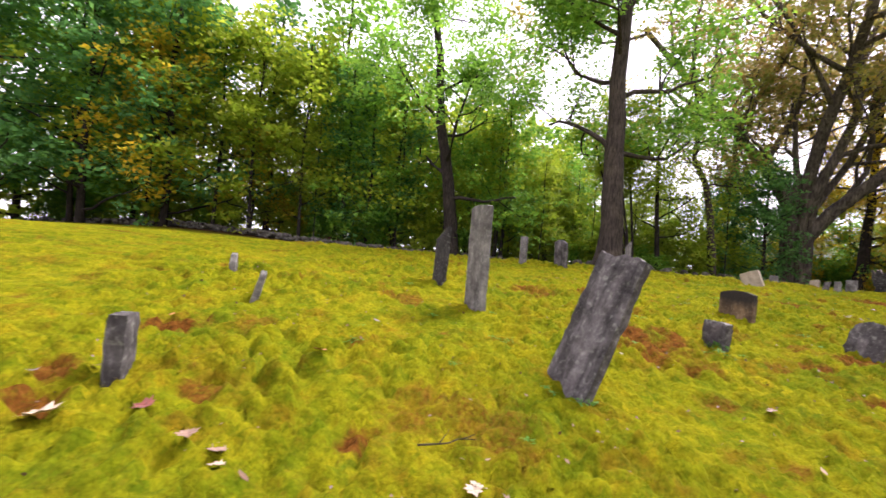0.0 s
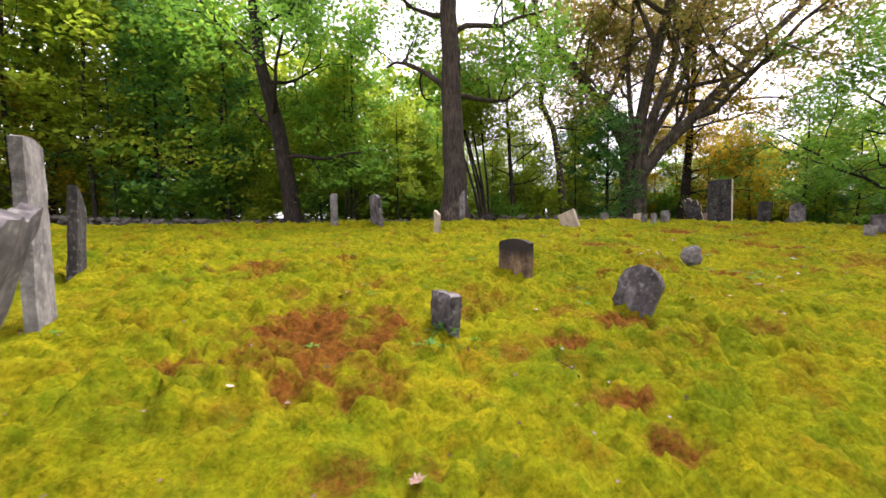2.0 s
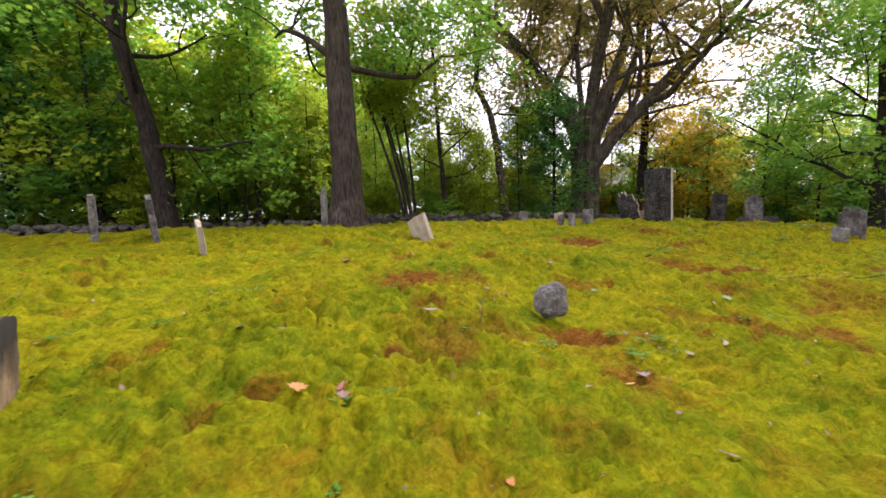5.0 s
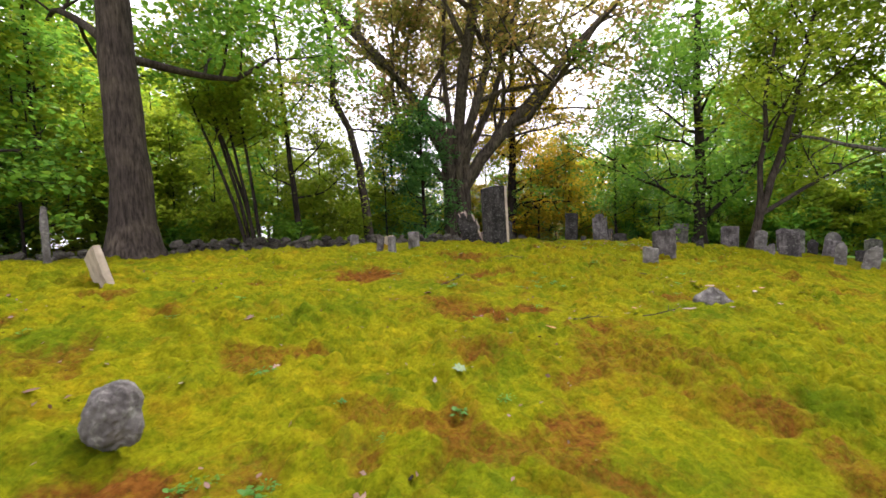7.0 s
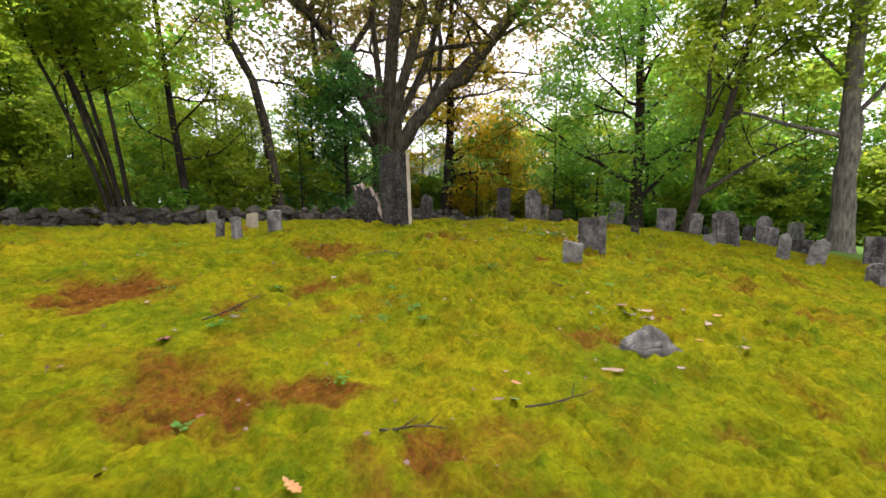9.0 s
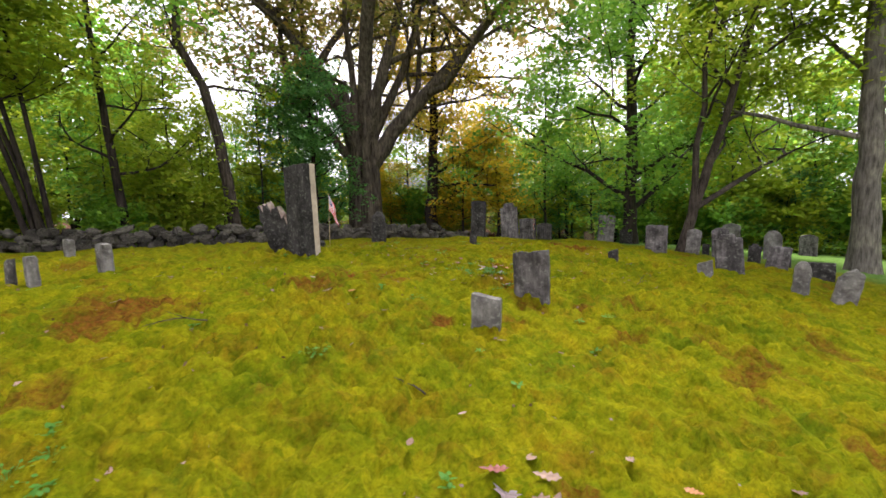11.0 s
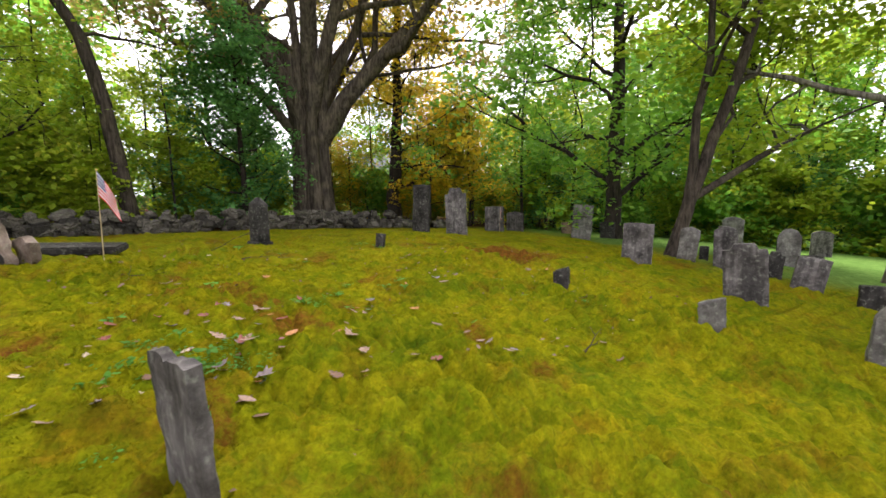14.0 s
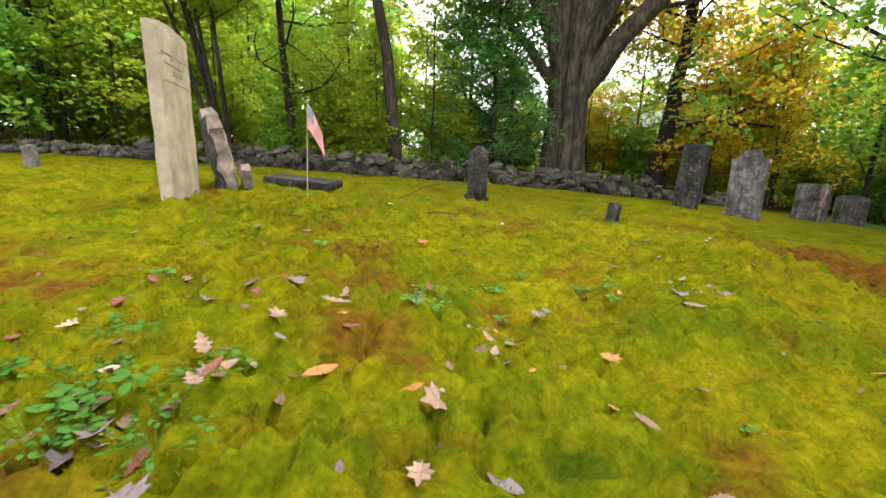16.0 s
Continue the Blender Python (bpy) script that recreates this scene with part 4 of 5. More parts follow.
def generic(name, label, height, r, leaf, seed, n, length, per, rad, size, h0=0.15, bark=None, squash=0.45):
    rng = np.random.default_rng(seed)
    top = [(rng.uniform(-0.15, 0.15), rng.uniform(-0.15, 0.15), height * f) for f in (0.25, 0.5, 0.75, 1.0)]
    return tree((0, 0, -60), label, top, r, bark or BARK_DARK, leaf, seed, spread_boughs(rng, n, h0, 0.99, length, r * 0.4, 0.2), per, rad, size, sides=7, name=name, squash=squash, depth=1, kids=5)


KINDS = [  # the common trees of the wood
    generic("forest_tree", "slender forest tree with green layered leaves", 12, 0.12, LEAF_GREEN, 41, 17, 3.2, 12, 0.75, 0.26),
    generic("forest_tree", "slender forest tree with yellow-green leaves", 11, 0.10, LEAF_LIME, 42, 16, 3.0, 12, 0.75, 0.26),
    generic("forest_tree", "dark evergreen forest tree with drooping sprays", 13, 0.16, LEAF_DARK, 43, 20, 2.9, 13, 0.65, 0.24, h0=0.06),
    generic("forest_tree", "forest tree with golden autumn leaves", 9, 0.10, LEAF_GOLD, 44, 15, 2.8, 12, 0.7, 0.22),
]
FAR = [
    generic("far_tree", "distant green tree closing the view", 12, 0.14, LEAF_GREEN, 51, 14, 3.6, 9, 1.0, 0.55, h0=0.04),
    generic("far_tree", "distant yellow-green tree closing the view", 12, 0.14, LEAF_LIME, 52, 14, 3.6, 9, 1.0, 0.55, h0=0.04),
]
HEMLOCK = generic("evergreen_tree", "dense dark evergreen with drooping sprays behind the wall", 10, 0.16, LEAF_DARK, 48, 26, 3.0, 18, 0.6, 0.2, h0=0.03)
SAPLING = generic("sapling", "thin sapling with sparse yellow-green leaves", 8, 0.055, LEAF_LIME, 45, 12, 1.8, 6, 0.5, 0.2, h0=0.2)
SHRUB = generic("shrub", "leafy green shrub behind the wall", 2.4, 0.03, LEAF_LIME, 46, 12, 1.6, 14, 0.45, 0.19, h0=0.02, squash=0.7)
SHRUB_DARK = generic("shrub", "dark leafy shrub behind the wall", 2.0, 0.03, LEAF_GREEN, 47, 12, 1.5, 14, 0.42, 0.19, h0=0.02, squash=0.7)


def plant(ob, x, y, s, turn, used=[]):
    p = at(x, y, -0.05)
    m = pose(*p, 0, 0, turn)
    if ob not in used:
        used.append(ob)
        ob.matrix_basis = m @ Matrix.Diagonal((s, s, s, 1))
        return ob
    c = copy_thing(ob, m)
    c.matrix_basis = m @ Matrix.Diagonal((s, s, s, 1))
    return c


W = np.random.default_rng(5)
for i in range(18):  # the tall wood behind the wall
    x = -28 + 36 * (i + W.random()) / 18
    y = W.uniform(22.5, 30)
    k = 2 if W.random() < 0.22 and x < 2 else (1 if W.random() < 0.55 else 0)
    plant(KINDS[k], x, y, W.uniform(1.2, 1.45) if x < -15 else W.uniform(0.95, 1.3) if x < -4 else W.uniform(0.7, 0.95), W.uniform(0, 360))
for i in range(9):  # thinner wood where the sky shows through
    plant(KINDS[1 if W.random() < 0.6 else 0], 5 + 11 * (i + W.random()) / 9, W.uniform(25, 33), W.uniform(0.5, 0.75), W.uniform(0, 360))
for x, y, s in ((-11, 22.5, 0.75), (-8.5, 24, 0.65), (25.8, 25.5, 0.75), (27.5, 24.5, 0.8), (29, 27.5, 0.8), (22.6, 30.0, 0.5), (21.6, 27.6, 0.5), (22.7, 28.4, 0.55), (33, 27, 0.85)):
    plant(KINDS[3], x, y, s, W.uniform(0, 360))
for k, x, y, s in ((3, -15.0, 20.0, 1.2), (1, -12.5, 21.5, 1.25), (1, -10.5, 21.5, 1.2), (1, -8, 22.0, 1.1), (0, -19, 20, 1.3), (2, -23, 19, 1.3), (0, -7, 25, 1.5)):
    plant(KINDS[k], x, y, s, W.uniform(0, 360))
for x, y, s in ((16.9, 23.6, 0.8), (16.3, 26.2, 0.75), (18.3, 28.5, 0.9), (31.0, 22.5, 0.6), (33.5, 21.0, 0.65), (36.5, 13.5, 0.45)):
    plant(HEMLOCK, x, y, s, W.uniform(0, 360))
for k, x, y, s in ((2, -14.5, 20.5, 1.35), (2, -17.5, 19.0, 1.3), (2, -20.5, 17.0, 1.3), (1, -16.0, 22.5, 1.5), (2, -24, 13.5, 1.3), (0, 1.0, 25.2, 0.7), (1, 3.6, 26.5, 0.7), (1, 5.4, 24.8, 0.65), (0, 7.6, 26.4, 0.65)):
    plant(KINDS[k], x, y, s, W.uniform(0, 360))
for x, y, s in ((-3, 22.8, 0.8), (-6, 23.3, 0.9)):
    plant(KINDS[2], x, y, s, W.uniform(0, 360))
for k, x, y, s in ((0, 28.8, 22.0, 0.8), (1, 31.2, 21.0, 0.85), (0, 34.0, 19.5, 0.85), (1, 36, 16, 0.8), (1, 30, 30, 0.7), (1, 38, 26, 0.9), (0, 41, 21, 1.0), (1, 21.7, 29.5, 0.42), (0, 23.3, 31, 0.5)):
    plant(KINDS[k], x, y, s, W.uniform(0, 360))
for i in range(26):
    x = -10 + 25 * (i + W.random()) / 26
    plant(SAPLING, x, W.uniform(21.6, 26), W.uniform(0.8, 1.5) if x < 4 else W.uniform(0.5, 0.95), W.uniform(0, 360))
for i, (dx, dy, lean) in enumerate(((-0.12, 0.0, 2.4), (-0.02, 0.1, 1.75), (0.08, -0.05, 1.2), (0.18, 0.08, 2.0), (0.25, 0.0, 0.7))):
    tree(at(8.95 + dx, 21.1 + dy), "thin dark stem of a leaning clump", [(-lean * 0.22, 0, 2.2), (-lean * 0.5, 0.1, 4.4), (-lean * 0.8, 0.1, 6.6), (-lean, 0.2, 9.5)], 0.085, BARK_DARK, LEAF_LIME, 60 + i,
         spread_boughs(R, 6, 0.5, 0.98, 2.2, 0.03, 0.5), leaf_per=10, leaf_radius=0.6, leaf_size=0.18, sides=7, kids=3)
for i in range(40):
    x = -26 + 64 * (i + W.random()) / 40
    y = W.uniform(22.3, 25.5) if x < 16 else W.uniform(27.5, 31)
    plant(SHRUB if W.random() < 0.65 else SHRUB_DARK, x, y, W.uniform(0.7, 1.4), W.uniform(0, 360))
for i in range(10):
    plant(KINDS[int(W.integers(0, 2))], 24 + 14 * (i + W.random()) / 10, W.uniform(24, 32), W.uniform(0.6, 0.9), W.uniform(0, 360))
for i in range(18):  # trees and shrubs beyond the lawn
    t = radians(-35 + 72 * (i + W.random()) / 18)
    d = W.uniform(24, 30)
    plant(KINDS[1 if W.random() < 0.6 else 0], 14 + d * math.cos(t), 8 + d * math.sin(t), W.uniform(0.7, 1.05), W.uniform(0, 360))
    plant(SHRUB if W.random() < 0.6 else SHRUB_DARK, 14 + (d - 2) * math.cos(t + 0.03), 8 + (d - 2) * math.sin(t + 0.03), W.uniform(0.9, 1.6), W.uniform(0, 360))
for i in range(24):  # the dense edge of the wood across the lawn
    t = radians(-40 + 88 * (i + W.random()) / 24)
    d = W.uniform(31, 36)
    plant(FAR[int(W.integers(0, 2))], 14 + d * math.cos(t), 8 + d * math.sin(t), W.uniform(0.45, 0.7), W.uniform(0, 360))
for i in range(32):  # a second belt of wood farther off
    t = radians(-50 + 215 * (i + W.random()) / 32)
    d = W.uniform(35, 44)
    low = 30 < math.degrees(t) < 84
    plant(FAR[int(W.integers(0, 2))], 10 + d * math.cos(t), 8 + d * math.sin(t), W.uniform(0.6, 0.75) if low else W.uniform(0.95, 1.25), W.uniform(0, 360))
for i in range(46):  # the thicket that closes the foot of the wood
    x = -24 + 66 * (i + W.random()) / 46
    plant(FAR[1 if W.random() < 0.65 else 0], x, W.uniform(30, 36), W.uniform(0.25, 0.38), W.uniform(0, 360))
for i in range(10):  # the wooded hill beyond the wall
    t = radians(88 + 44 * (i + W.random()) / 10)
    d = W.uniform(27, 34)
    plant(FAR[1 if W.random() < 0.5 else 0], 10 + d * math.cos(t), 8 + d * math.sin(t), W.uniform(0.95, 1.15), W.uniform(0, 360))
for i in range(14):  # unseen trees added at the walker's back, kept low to light the wood
    t = radians(200 + 125 * (i + W.random()) / 14)
    plant(FAR[int(W.integers(0, 2))], 9 + W.uniform(18, 26) * math.cos(t), 5 + W.uniform(22, 28) * math.sin(t), W.uniform(0.5, 0.7), W.uniform(0, 360))


# ---------- the white house beyond the wall ----------
def house():
    wall_paint = plain_material("white_house_paint", (0.75, 0.75, 0.73), 0.7, 0.06, 3)
    shingle = plain_material("grey_shingles", (0.12, 0.12, 0.13), 0.9, 0.3, 6)
    glass = plain_material("dark_window_glass", (0.02, 0.025, 0.03), 0.1, 0.1)
    root = thing("house", at(33.0, 42.5, -0.3), "small white clapboard house with a grey roof", "house", turn=(0, 0, 25))
    bm = bmesh.new()
    pts = [(-4, 0), (4, 0), (4, 3.4), (0, 6.2), (-4, 3.4)]
    rings = [[bm.verts.new((x, y, z)) for x, z in pts] for y in (-3, 3)]
    bm.faces.new(rings[0])
    bm.faces.new(rings[1][::-1])
    for i in range(5):
        bm.faces.new((rings[0][i], rings[1][i], rings[1][(i + 1) % 5], rings[0][(i + 1) % 5]))
    bmesh.ops.recalc_face_normals(bm, faces=bm.faces)
    part("wall", bm, wall_paint, root)
    for side in (-1, 1):
        bm = bmesh.new()
        bmesh.ops.create_cube(bm, size=1, matrix=pose(side * 2.12, 0, 4.9, 0, side * 35, 0) @ Matrix.Diagonal((5.4, 6.8, 0.16, 1)))
        part("roof", bm, shingle, root)
    for x, z in ((-2, 1.6), (0, 1.6), (2, 1.6), (0, 4.1)):
        bm = bmesh.new()
        bmesh.ops.create_cube(bm, size=1, matrix=pose(x, -3.02, z) @ Matrix.Diagonal((1.0, 0.08, 1.4, 1)))
        w = part("window", bm, wall_paint, root)
        bm = bmesh.new()
        bmesh.ops.create_cube(bm, size=1, matrix=pose(x, -3.06, z) @ Matrix.Diagonal((0.8, 0.06, 1.2, 1)))
        part("pane", bm, glass, w)


house()


# ---------- the stone wall ----------
def wall_stones():
    kinds = []
    for s in range(7):
        bm = bmesh.new()
        bmesh.ops.create_cube(bm, size=1)
        bmesh.ops.bevel(bm, geom=bm.edges[:], offset=0.22, segments=2, affect="EDGES")
        for v in bm.verts:
            v.co += 0.11 * noise.noise_vector(v.co * 1.9 + Vector((s * 7.3, 0, 0)))
        me = bpy.data.meshes.new("stone")
        bm.to_mesh(me)
        bm.free()
        me.materials.append(WALL_STONE)
        kinds.append(me)
    root = tagged(new("stone_wall"), "tumbled dry field-stone wall with lichen and leaf litter", "wall", kind="structure")
    rng = np.random.default_rng(8)
    rest_v, rest_f = [], []
    count = 0
    for x in np.arange(-24 * PLAN, 25 * PLAN, 0.235):
        near = 6.5 * PLAN < x < 22 * PLAN
        for layer in range(4 if near else 2):
            for side in (-1, 1):
                if rng.random() < (0.10 if near else 0.35):
                    continue
                sx, sy, sz = rng.uniform(0.18, 0.42), rng.uniform(0.22, 0.4), rng.uniform(0.13, 0.26)
                if layer > 1 and rng.random() < 0.3 * (layer - 1):
                    continue
                px = x + rng.uniform(-0.15, 0.15)
                big = 1.35 if rng.random() < 0.16 else 1.0
                sx, sy, sz = sx * big, sy * big, sz * big
                py = float(WALL_Y(px)) + side * (0.24 - 0.05 * layer) + rng.uniform(-0.08, 0.08) + 0.3
                pz = float(land(px, py)) + 0.08 + layer * 0.16 + rng.uniform(-0.03, 0.03)
                m = pose(px, py, pz, rng.uniform(-25, 25), rng.uniform(-25, 25), rng.uniform(-60, 60)) @ Matrix.Diagonal((sx, sy, sz, 1))
                me = kinds[int(rng.integers(0, 7))]
                if near and side == -1 and count < 300:
                    ob = new("stone", me)
                    ob.parent = root
                    ob.matrix_basis = m
                    count += 1
                else:
                    o = len(rest_v)
                    rest_v += [tuple(m @ v.co) for v in me.vertices]
                    for p in me.polygons:
                        q = [i + o for i in p.vertices]
                        rest_f += [(q[0], q[k], q[k + 1]) for k in range(1, len(q) - 1)]
    tagged(part("stones", mesh_np("stones", rest_v, rest_f), WALL_STONE, root), kind="stuff")


wall_stones()


# ---------- moss, leaves, weeds and twigs on the ground ----------
def ground_z(x, y):
    """The ground with its cushions, near the walk."""
    x, y = np.asarray(x, float), np.asarray(y, float)
    return land(x, y) + lumps(x, y) - 0.035 * bare_amount(np.atleast_1d(x), np.atleast_1d(y)).reshape(x.shape)


def walk_y(x):
    """The line walked, in metres."""
    return np.interp(x, [e[0] * PLAN for _, e, _, _ in PATH], [e[1] * PLAN for _, e, _, _ in PATH])


def moss_tufts():
    rng = np.random.default_rng(77)
    n = 120000
    x = rng.uniform(-2.6, 23.5, n)
    y = walk_y(x) + rng.triangular(-2.5, 0.9, 7.2, n)
    x[:30000], y[:30000] = rng.uniform(13.6, 17.2, 30000) * PLAN, (9.0 + 3.2 * rng.random(30000) ** 1.5) * PLAN
    keep = bare_amount(x, y) < rng.uniform(0.05, 0.75, n)
    x, y = x[keep], y[keep]
    n = len(x)
    z = ground_z(x, y) - 0.004
    far = np.clip(np.abs(y - walk_y(x)) / 5, 0.25, 1.2)
    h = rng.uniform(0.007, 0.016, n) * (0.7 + 0.6 * far)
    wd = rng.uniform(0.0013, 0.0026, n) * (0.6 + 1.4 * far)
    verts = []
    for k in range(3):
        t = rng.uniform(0, 2 * math.pi, n)
        ox, oy = rng.normal(0, 0.008, n), rng.normal(0, 0.008, n)
        lx, ly = rng.normal(0, 0.5, n) * h, rng.normal(0, 0.5, n) * h
        a = np.stack([x + ox - np.cos(t) * wd, y + oy - np.sin(t) * wd, z], -1)
        b = np.stack([x + ox + np.cos(t) * wd, y + oy + np.sin(t) * wd, z], -1)
        c = np.stack([x + ox + lx, y + oy + ly, z + h], -1)
        verts.append(np.stack([a, b, c], 1))
    v = np.concatenate(verts).reshape(-1, 3)
    me = mesh_np("moss", v, np.arange(len(v)).reshape(-1, 3))
    me.materials.append(TUFT)
    tagged(new("moss", me), "short yellow-green moss shoots covering the ground", "moss", kind="stuff")


moss_tufts()


def leaf_outline(kind):
    if kind == "maple":
        half = [(0.0, -0.5), (0.04, -0.18), (0.30, -0.30), (0.26, -0.12), (0.52, 0.02), (0.34, 0.10), (0.40, 0.30), (0.16, 0.20), (0.12, 0.36), (0.0, 0.58)]
    elif kind == "oak":
        half = [(0.0, -0.5), (0.10, -0.30), (0.07, -0.2), (0.20, -0.10), (0.11, 0.0), (0.24, 0.12), (0.14, 0.22), (0.20, 0.36), (0.08, 0.44), (0.0, 0.55)]
    else:
        half = [(0.0, -0.5), (0.10, -0.35), (0.17, -0.12), (0.18, 0.10), (0.12, 0.32), (0.0, 0.5)]
    return half


def leaf_sheet(kind, seed, curl):
    """A fallen leaf: lobed, folded along its midrib and curled, with a little thickness."""
    half = leaf_outline(kind)
    bm = bmesh.new()

    def lift(x, y):
        return curl * (1.6 * x * x + 0.5 * y * y) + 0.03 * noise.noise((x * 4, y * 4, seed))
    mid = [bm.verts.new((0, y, lift(0, y))) for _, y in half]
    for side in (-1, 1):
        edge = [mid[0]] + [bm.verts.new((side * x, y, lift(x, y) + 0.04 * curl * side)) for x, y in half[1:-1]] + [mid[-1]]
        for i in range(len(half) - 1):
            q = [mid[i], mid[i + 1], edge[i + 1], edge[i]]
            q = [v for k, v in enumerate(q) if v not in q[:k]]
            if len(q) > 2:
                bm.faces.new(q if side < 0 else q[::-1])
    bmesh.ops.recalc_face_normals(bm, faces=bm.faces)
    me = bpy.data.meshes.new("fallen_leaf")
    bm.to_mesh(me)
    bm.free()
    return me


def dead_leaf_material(name, colour):
    m, nt, b = mat(name)
    v = coords(nt, world_space=False)
    lo, hi = [c * 0.3 for c in colour], [c * 0.85 for c in colour]
    c = ramp(nt, noise_tex(nt, v, 5, 6, 0.7), [(0.3, lo), (0.7, hi)])
    nt.links.new(c, b.inputs["Base Color"])
    b.inputs["Roughness"].default_value = 0.65
    return m


DEAD = [("brown", dead_leaf_material("brown_dead_leaf", (0.16, 0.08, 0.045))), ("pinkish tan", dead_leaf_material("tan_dead_leaf", (0.28, 0.17, 0.115))),
        ("grey-purple", dead_leaf_material("grey_dead_leaf", (0.19, 0.14, 0.145))), ("orange", dead_leaf_material("orange_dead_leaf", (0.42, 0.16, 0.025))),
        ("pale", dead_leaf_material("pale_dead_leaf", (0.46, 0.36, 0.25))), ("dark red", dead_leaf_material("red_dead_leaf", (0.21, 0.045, 0.03))),
        ("faded green", dead_leaf_material("green_dead_leaf", (0.11, 0.19, 0.05)))]
LEAF_WORDS = {"maple": "lobed", "oak": "long-lobed", "oval": "narrow oval"}


LITTER_HEAPS = [(14.52, 9.71), (14.45, 9.55), (14.40, 9.45), (15.27, 9.98), (14.66, 10.15), (16.4, 10.75), (12.6, 7.3)]


def fallen_leaves():
    sheets = {}
    for kind in LEAF_WORDS:
        for c, (word, material) in enumerate(DEAD):
            me = leaf_sheet(kind, c * 3 + len(kind), 0.25 + 0.12 * (c % 3))
            me.materials.append(material)
            sheets[kind, c] = me
    rng = np.random.default_rng(19)
    spots = [(a + rng.normal(0, 0.09), b + rng.normal(0, 0.09), rng.uniform(0.08, 0.13), ("maple", "oak", "oval")[i % 3], (0, 1, 1, 2, 5)[i % 5]) for a, b in LITTER_HEAPS for i in range(6)]
    spots += [(-0.68, 1.80, 0.22, "maple", 4), (0.06, 1.73, 0.11, "maple", 1), (0.2, 1.73, 0.10, "maple", 1), (-0.29, 1.93, 0.13, "maple", 5), (0.27, 2.67, 0.13, "maple", 3), (1.29, 1.83, 0.10, "oak", 4)]
    for count, x0, x1, y0, y1 in ((60, 13.7, 15.9, 9.2, 10.6), (85, 13.4, 17.8, 9.0, 12.6), (62, 9.0, 14.0, 6.6, 11.0), (48, 4.2, 9.2, 4.4, 8.2), (32, -1.2, 4.2, 1.6, 5.2)):
        for i in range(count):
            kind = ("maple", "oak", "oval", "oval")[int(rng.integers(0, 4))]
            spots.append((rng.uniform(x0, x1), y0 + (y1 - y0) * rng.random() ** 1.4, rng.uniform(0.05, 0.115), kind, int(rng.choice(7, p=[0.30, 0.25, 0.14, 0.12, 0.05, 0.08, 0.06]))))
    for x, y, s, kind, c in spots:
        px, py = x * PLAN, y * PLAN
        ob = new("fallen_leaf", sheets[kind, c])
        ob.matrix_basis = pose(px, py, float(ground_z(np.array([px]), np.array([py]))[0]) + 0.013, rng.uniform(-16, 16), rng.uniform(-16, 16), rng.uniform(0, 360)) @ Matrix.Diagonal((s, s, s, 1))
        tagged(ob, f"{DEAD[c][0]} {LEAF_WORDS[kind]} dead leaf lying on moss", "leaf", "fallen leaves")
    # crumbs of leaves too small to tell apart
    n = 1300
    x = rng.uniform(-2, 22, n)
    y = walk_y(x) + 0.5 + 7.5 * rng.random(n)
    z = ground_z(x, y) + 0.022
    pts = np.stack([x, y, z], -1)
    me = leaves(pts, 1, 0.004, 0.03, rng, flat=0.75, sprays=1)
    me.materials.append(DEAD[0][1])
    tagged(new("leaf_litter", me), "crumbs of brown dead leaves on moss", "leaf litter", kind="stuff")


fallen_leaves()
WEED = leaf_material("weed_leaves", [(0.0, (0.06, 0.18, 0.02)), (0.6, (0.13, 0.30, 0.035)), (1.0, (0.22, 0.40, 0.06))], 0.45)


def weed_mesh(seed, n, size, reach):
    """A rosette of small oval leaves on bent stalks."""
    rng = np.random.default_rng(seed)
    verts, faces = [(0, 0, -0.01)], []
    for i in range(n):
        t, r, h = rng.uniform(0, 2 * math.pi), reach * rng.uniform(0.2, 1), size * rng.uniform(0.5, 1.5)
        c = Vector((r * math.cos(t), r * math.sin(t), h))
        d = Vector((math.cos(t), math.sin(t), rng.uniform(-0.4, 0.4))).normalized()
        sd = Vector((-math.sin(t), math.cos(t), rng.uniform(-0.3, 0.3)))
        s = size * rng.uniform(0.8, 1.5)
        o = len(verts)
        verts += [tuple(c - d * s * 0.5), tuple(c - d * s * 0.1 + sd * s * 0.3), tuple(c + d * s * 0.3 + sd * s * 0.24), tuple(c + d * s * 0.6),
                  tuple(c + d * s * 0.3 - sd * s * 0.24), tuple(c - d * s * 0.1 - sd * s * 0.3), tuple(c - d * s * 0.5 + sd * 0.003)]
        faces += [(o, o + 1, o + 5), (o + 1, o + 2, o + 5), (o + 2, o + 4, o + 5), (o + 2, o + 3, o + 4), (o, o + 6, 0)]
    me = mesh_np("weed", verts, faces)
    me.materials.append(WEED)
    return me


WEED_BEDS = [(14.30, 9.47), (14.38, 9.53), (14.05, 9.92), (14.28, 9.62), (15.1, 10.45), (15.9, 10.85), (11.0, 8.1), (3.7, 4.25), (7.9, 6.0)]


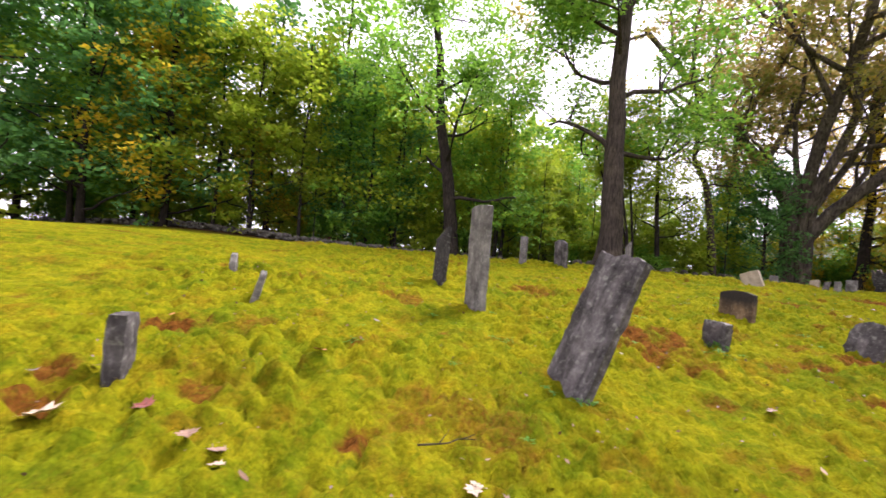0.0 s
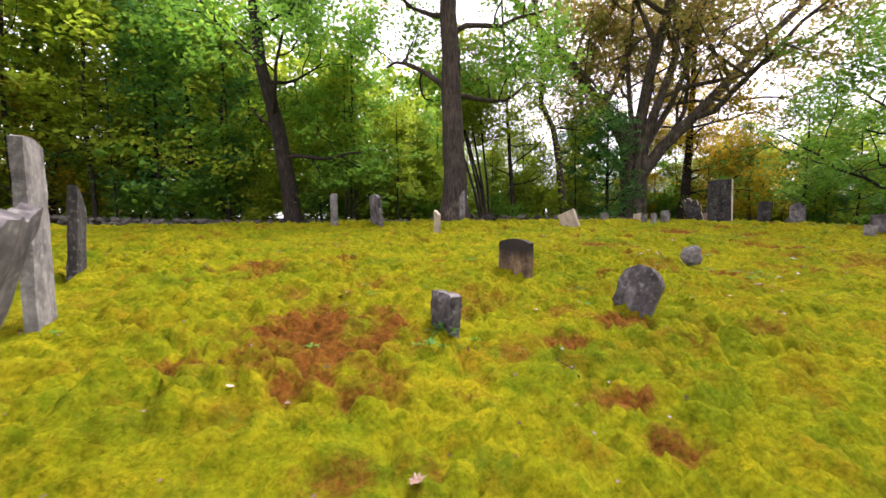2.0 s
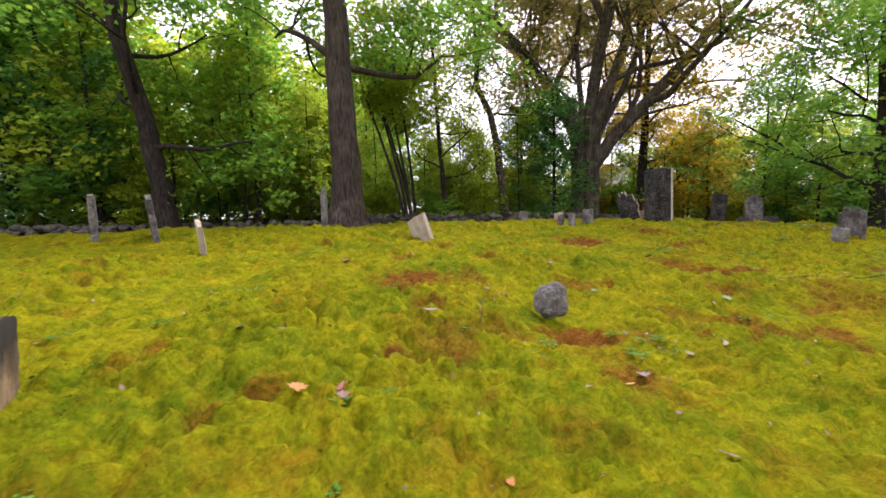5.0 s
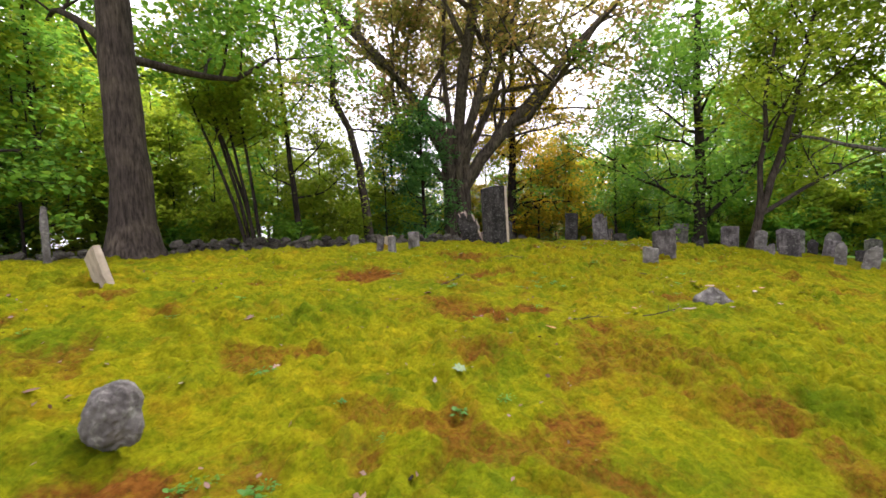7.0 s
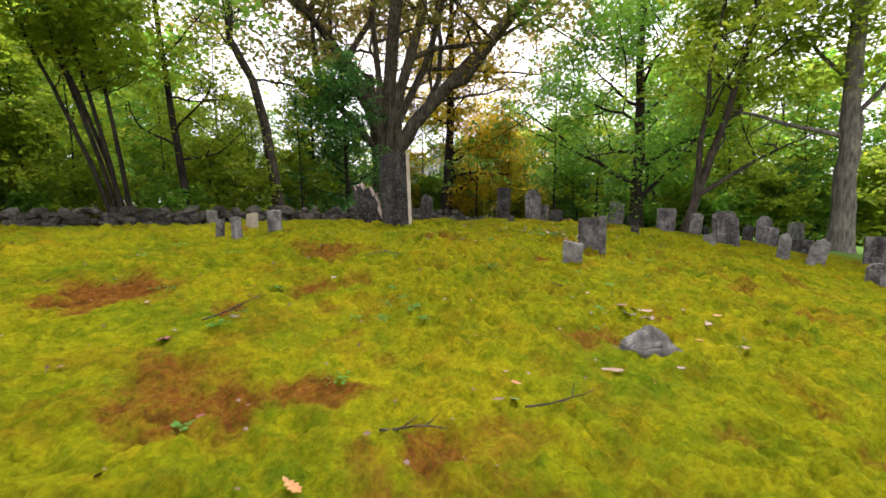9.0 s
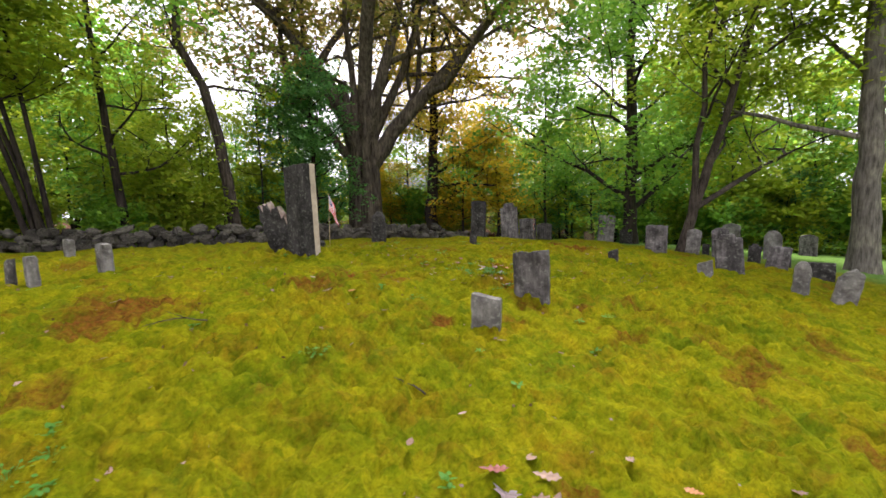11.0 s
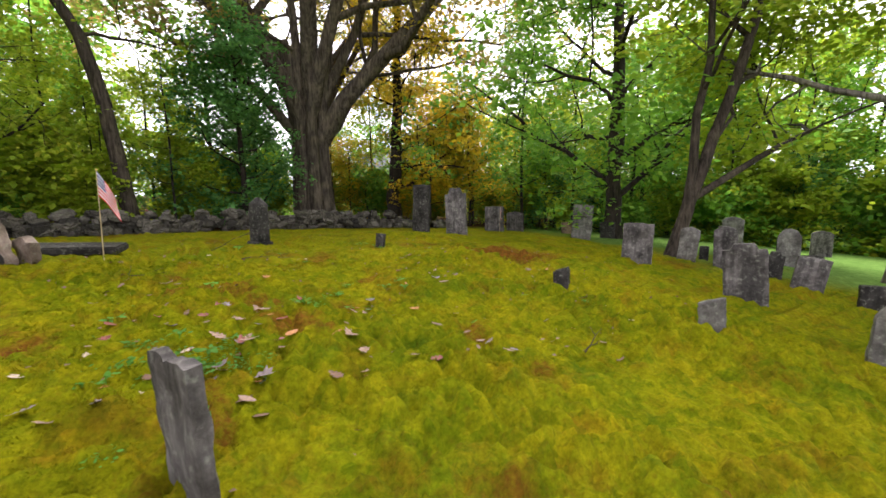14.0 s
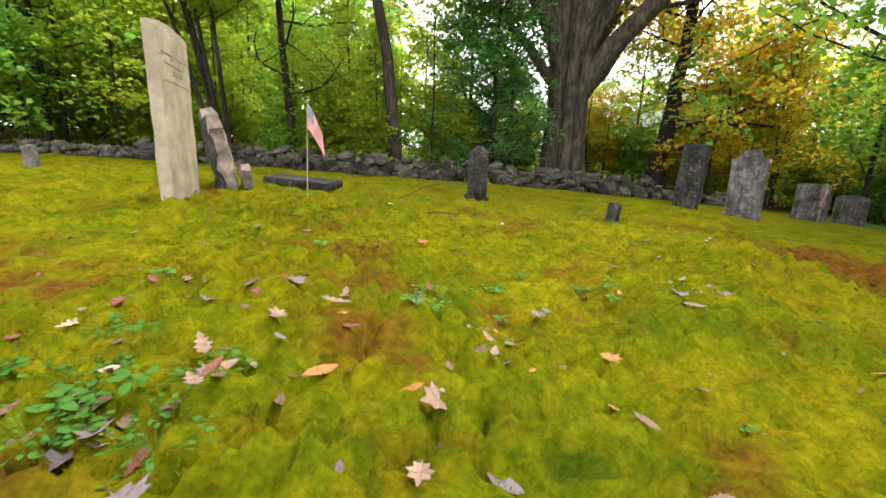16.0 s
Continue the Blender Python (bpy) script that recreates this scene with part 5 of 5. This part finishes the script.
def weeds():
    kinds = [weed_mesh(1, 16, 0.030, 0.07), weed_mesh(2, 24, 0.026, 0.11), weed_mesh(3, 10, 0.042, 0.07), weed_mesh(4, 34, 0.022, 0.16)]
    rng = np.random.default_rng(23)
    spots = [(a + rng.normal(0, 0.13), b + rng.normal(0, 0.13)) for a, b in WEED_BEDS for i in range(7)]
    spots += [(3.75, 4.2), (3.45, 4.1), (2.0, 2.7), (1.75, 2.65), (5.05, 4.4), (7.2, 5.95), (13.9, 7.9), (14.25, 8.3), (14.45, 8.2), (9.0, 6.2), (10.9, 8.0), (11.2, 8.3), (6.2, 5.6), (6.0, 5.5)]
    while len(spots) < 175:
        x = rng.uniform(0, 17.5)
        spots.append((x, float(walk_y(x * PLAN)) / PLAN + 0.7 + 4.5 * rng.random()))
    for x, y in spots:
        px, py = x * PLAN, y * PLAN
        ob = new("weed", kinds[int(rng.integers(0, 4))])
        s = rng.uniform(0.5, 1.0)
        ob.matrix_basis = pose(px, py, float(ground_z(np.array([px]), np.array([py]))[0]), 0, 0, rng.uniform(0, 360)) @ Matrix.Diagonal((s, s, s, 1))
        tagged(ob, "low green weed with small leaves in moss", "weed", "weeds")


weeds()


def twig(x, y, length, turn, seed):
    rng = np.random.default_rng(seed)
    tubes = []
    pts, rad = branch((0, 0, 0), (1, 0, 0.02), length, 0.006, rng, 0.12, 0.0)
    tubes.append(tube(pts, rad, 5))
    for k in (2, 4):
        p2, r2 = branch(pts[k], (0.7, rng.choice([-1, 1]) * 0.6, 0.35), length * 0.3, 0.004, rng, 0.15, 0.0)
        tubes.append(tube(p2, r2, 4))
    v, f = join(tubes)
    me = mesh_np("twig", v, f, True)
    me.materials.append(BARK)
    ob = new("twig", me)
    px, py = x * PLAN, y * PLAN
    ob.matrix_basis = pose(px, py, float(ground_z(np.array([px]), np.array([py]))[0]) + 0.015, 0, 0, turn)
    tagged(ob, "thin dry fallen twig lying on moss", "twig", "twigs")


for i, (x, y, length, turn) in enumerate(((9.95, 8.25, 0.5, 10), (11.0, 6.75, 0.35, -20), (11.8, 9.3, 0.45, 140), (8.6, 5.9, 0.25, 40), (13.9, 11.6, 0.5, 5), (14.6, 12.6, 0.9, -8), (15.0, 12.5, 0.7, 10),
                                          (1.0, 2.0, 0.35, 30), (6.9, 6.3, 0.3, 60), (12.6, 7.9, 0.3, 80), (16.5, 9.2, 0.35, 20), (4.3, 3.7, 0.25, 100), (10.4, 6.9, 0.3, -40))):
    twig(x, y, length, turn, 100 + i)
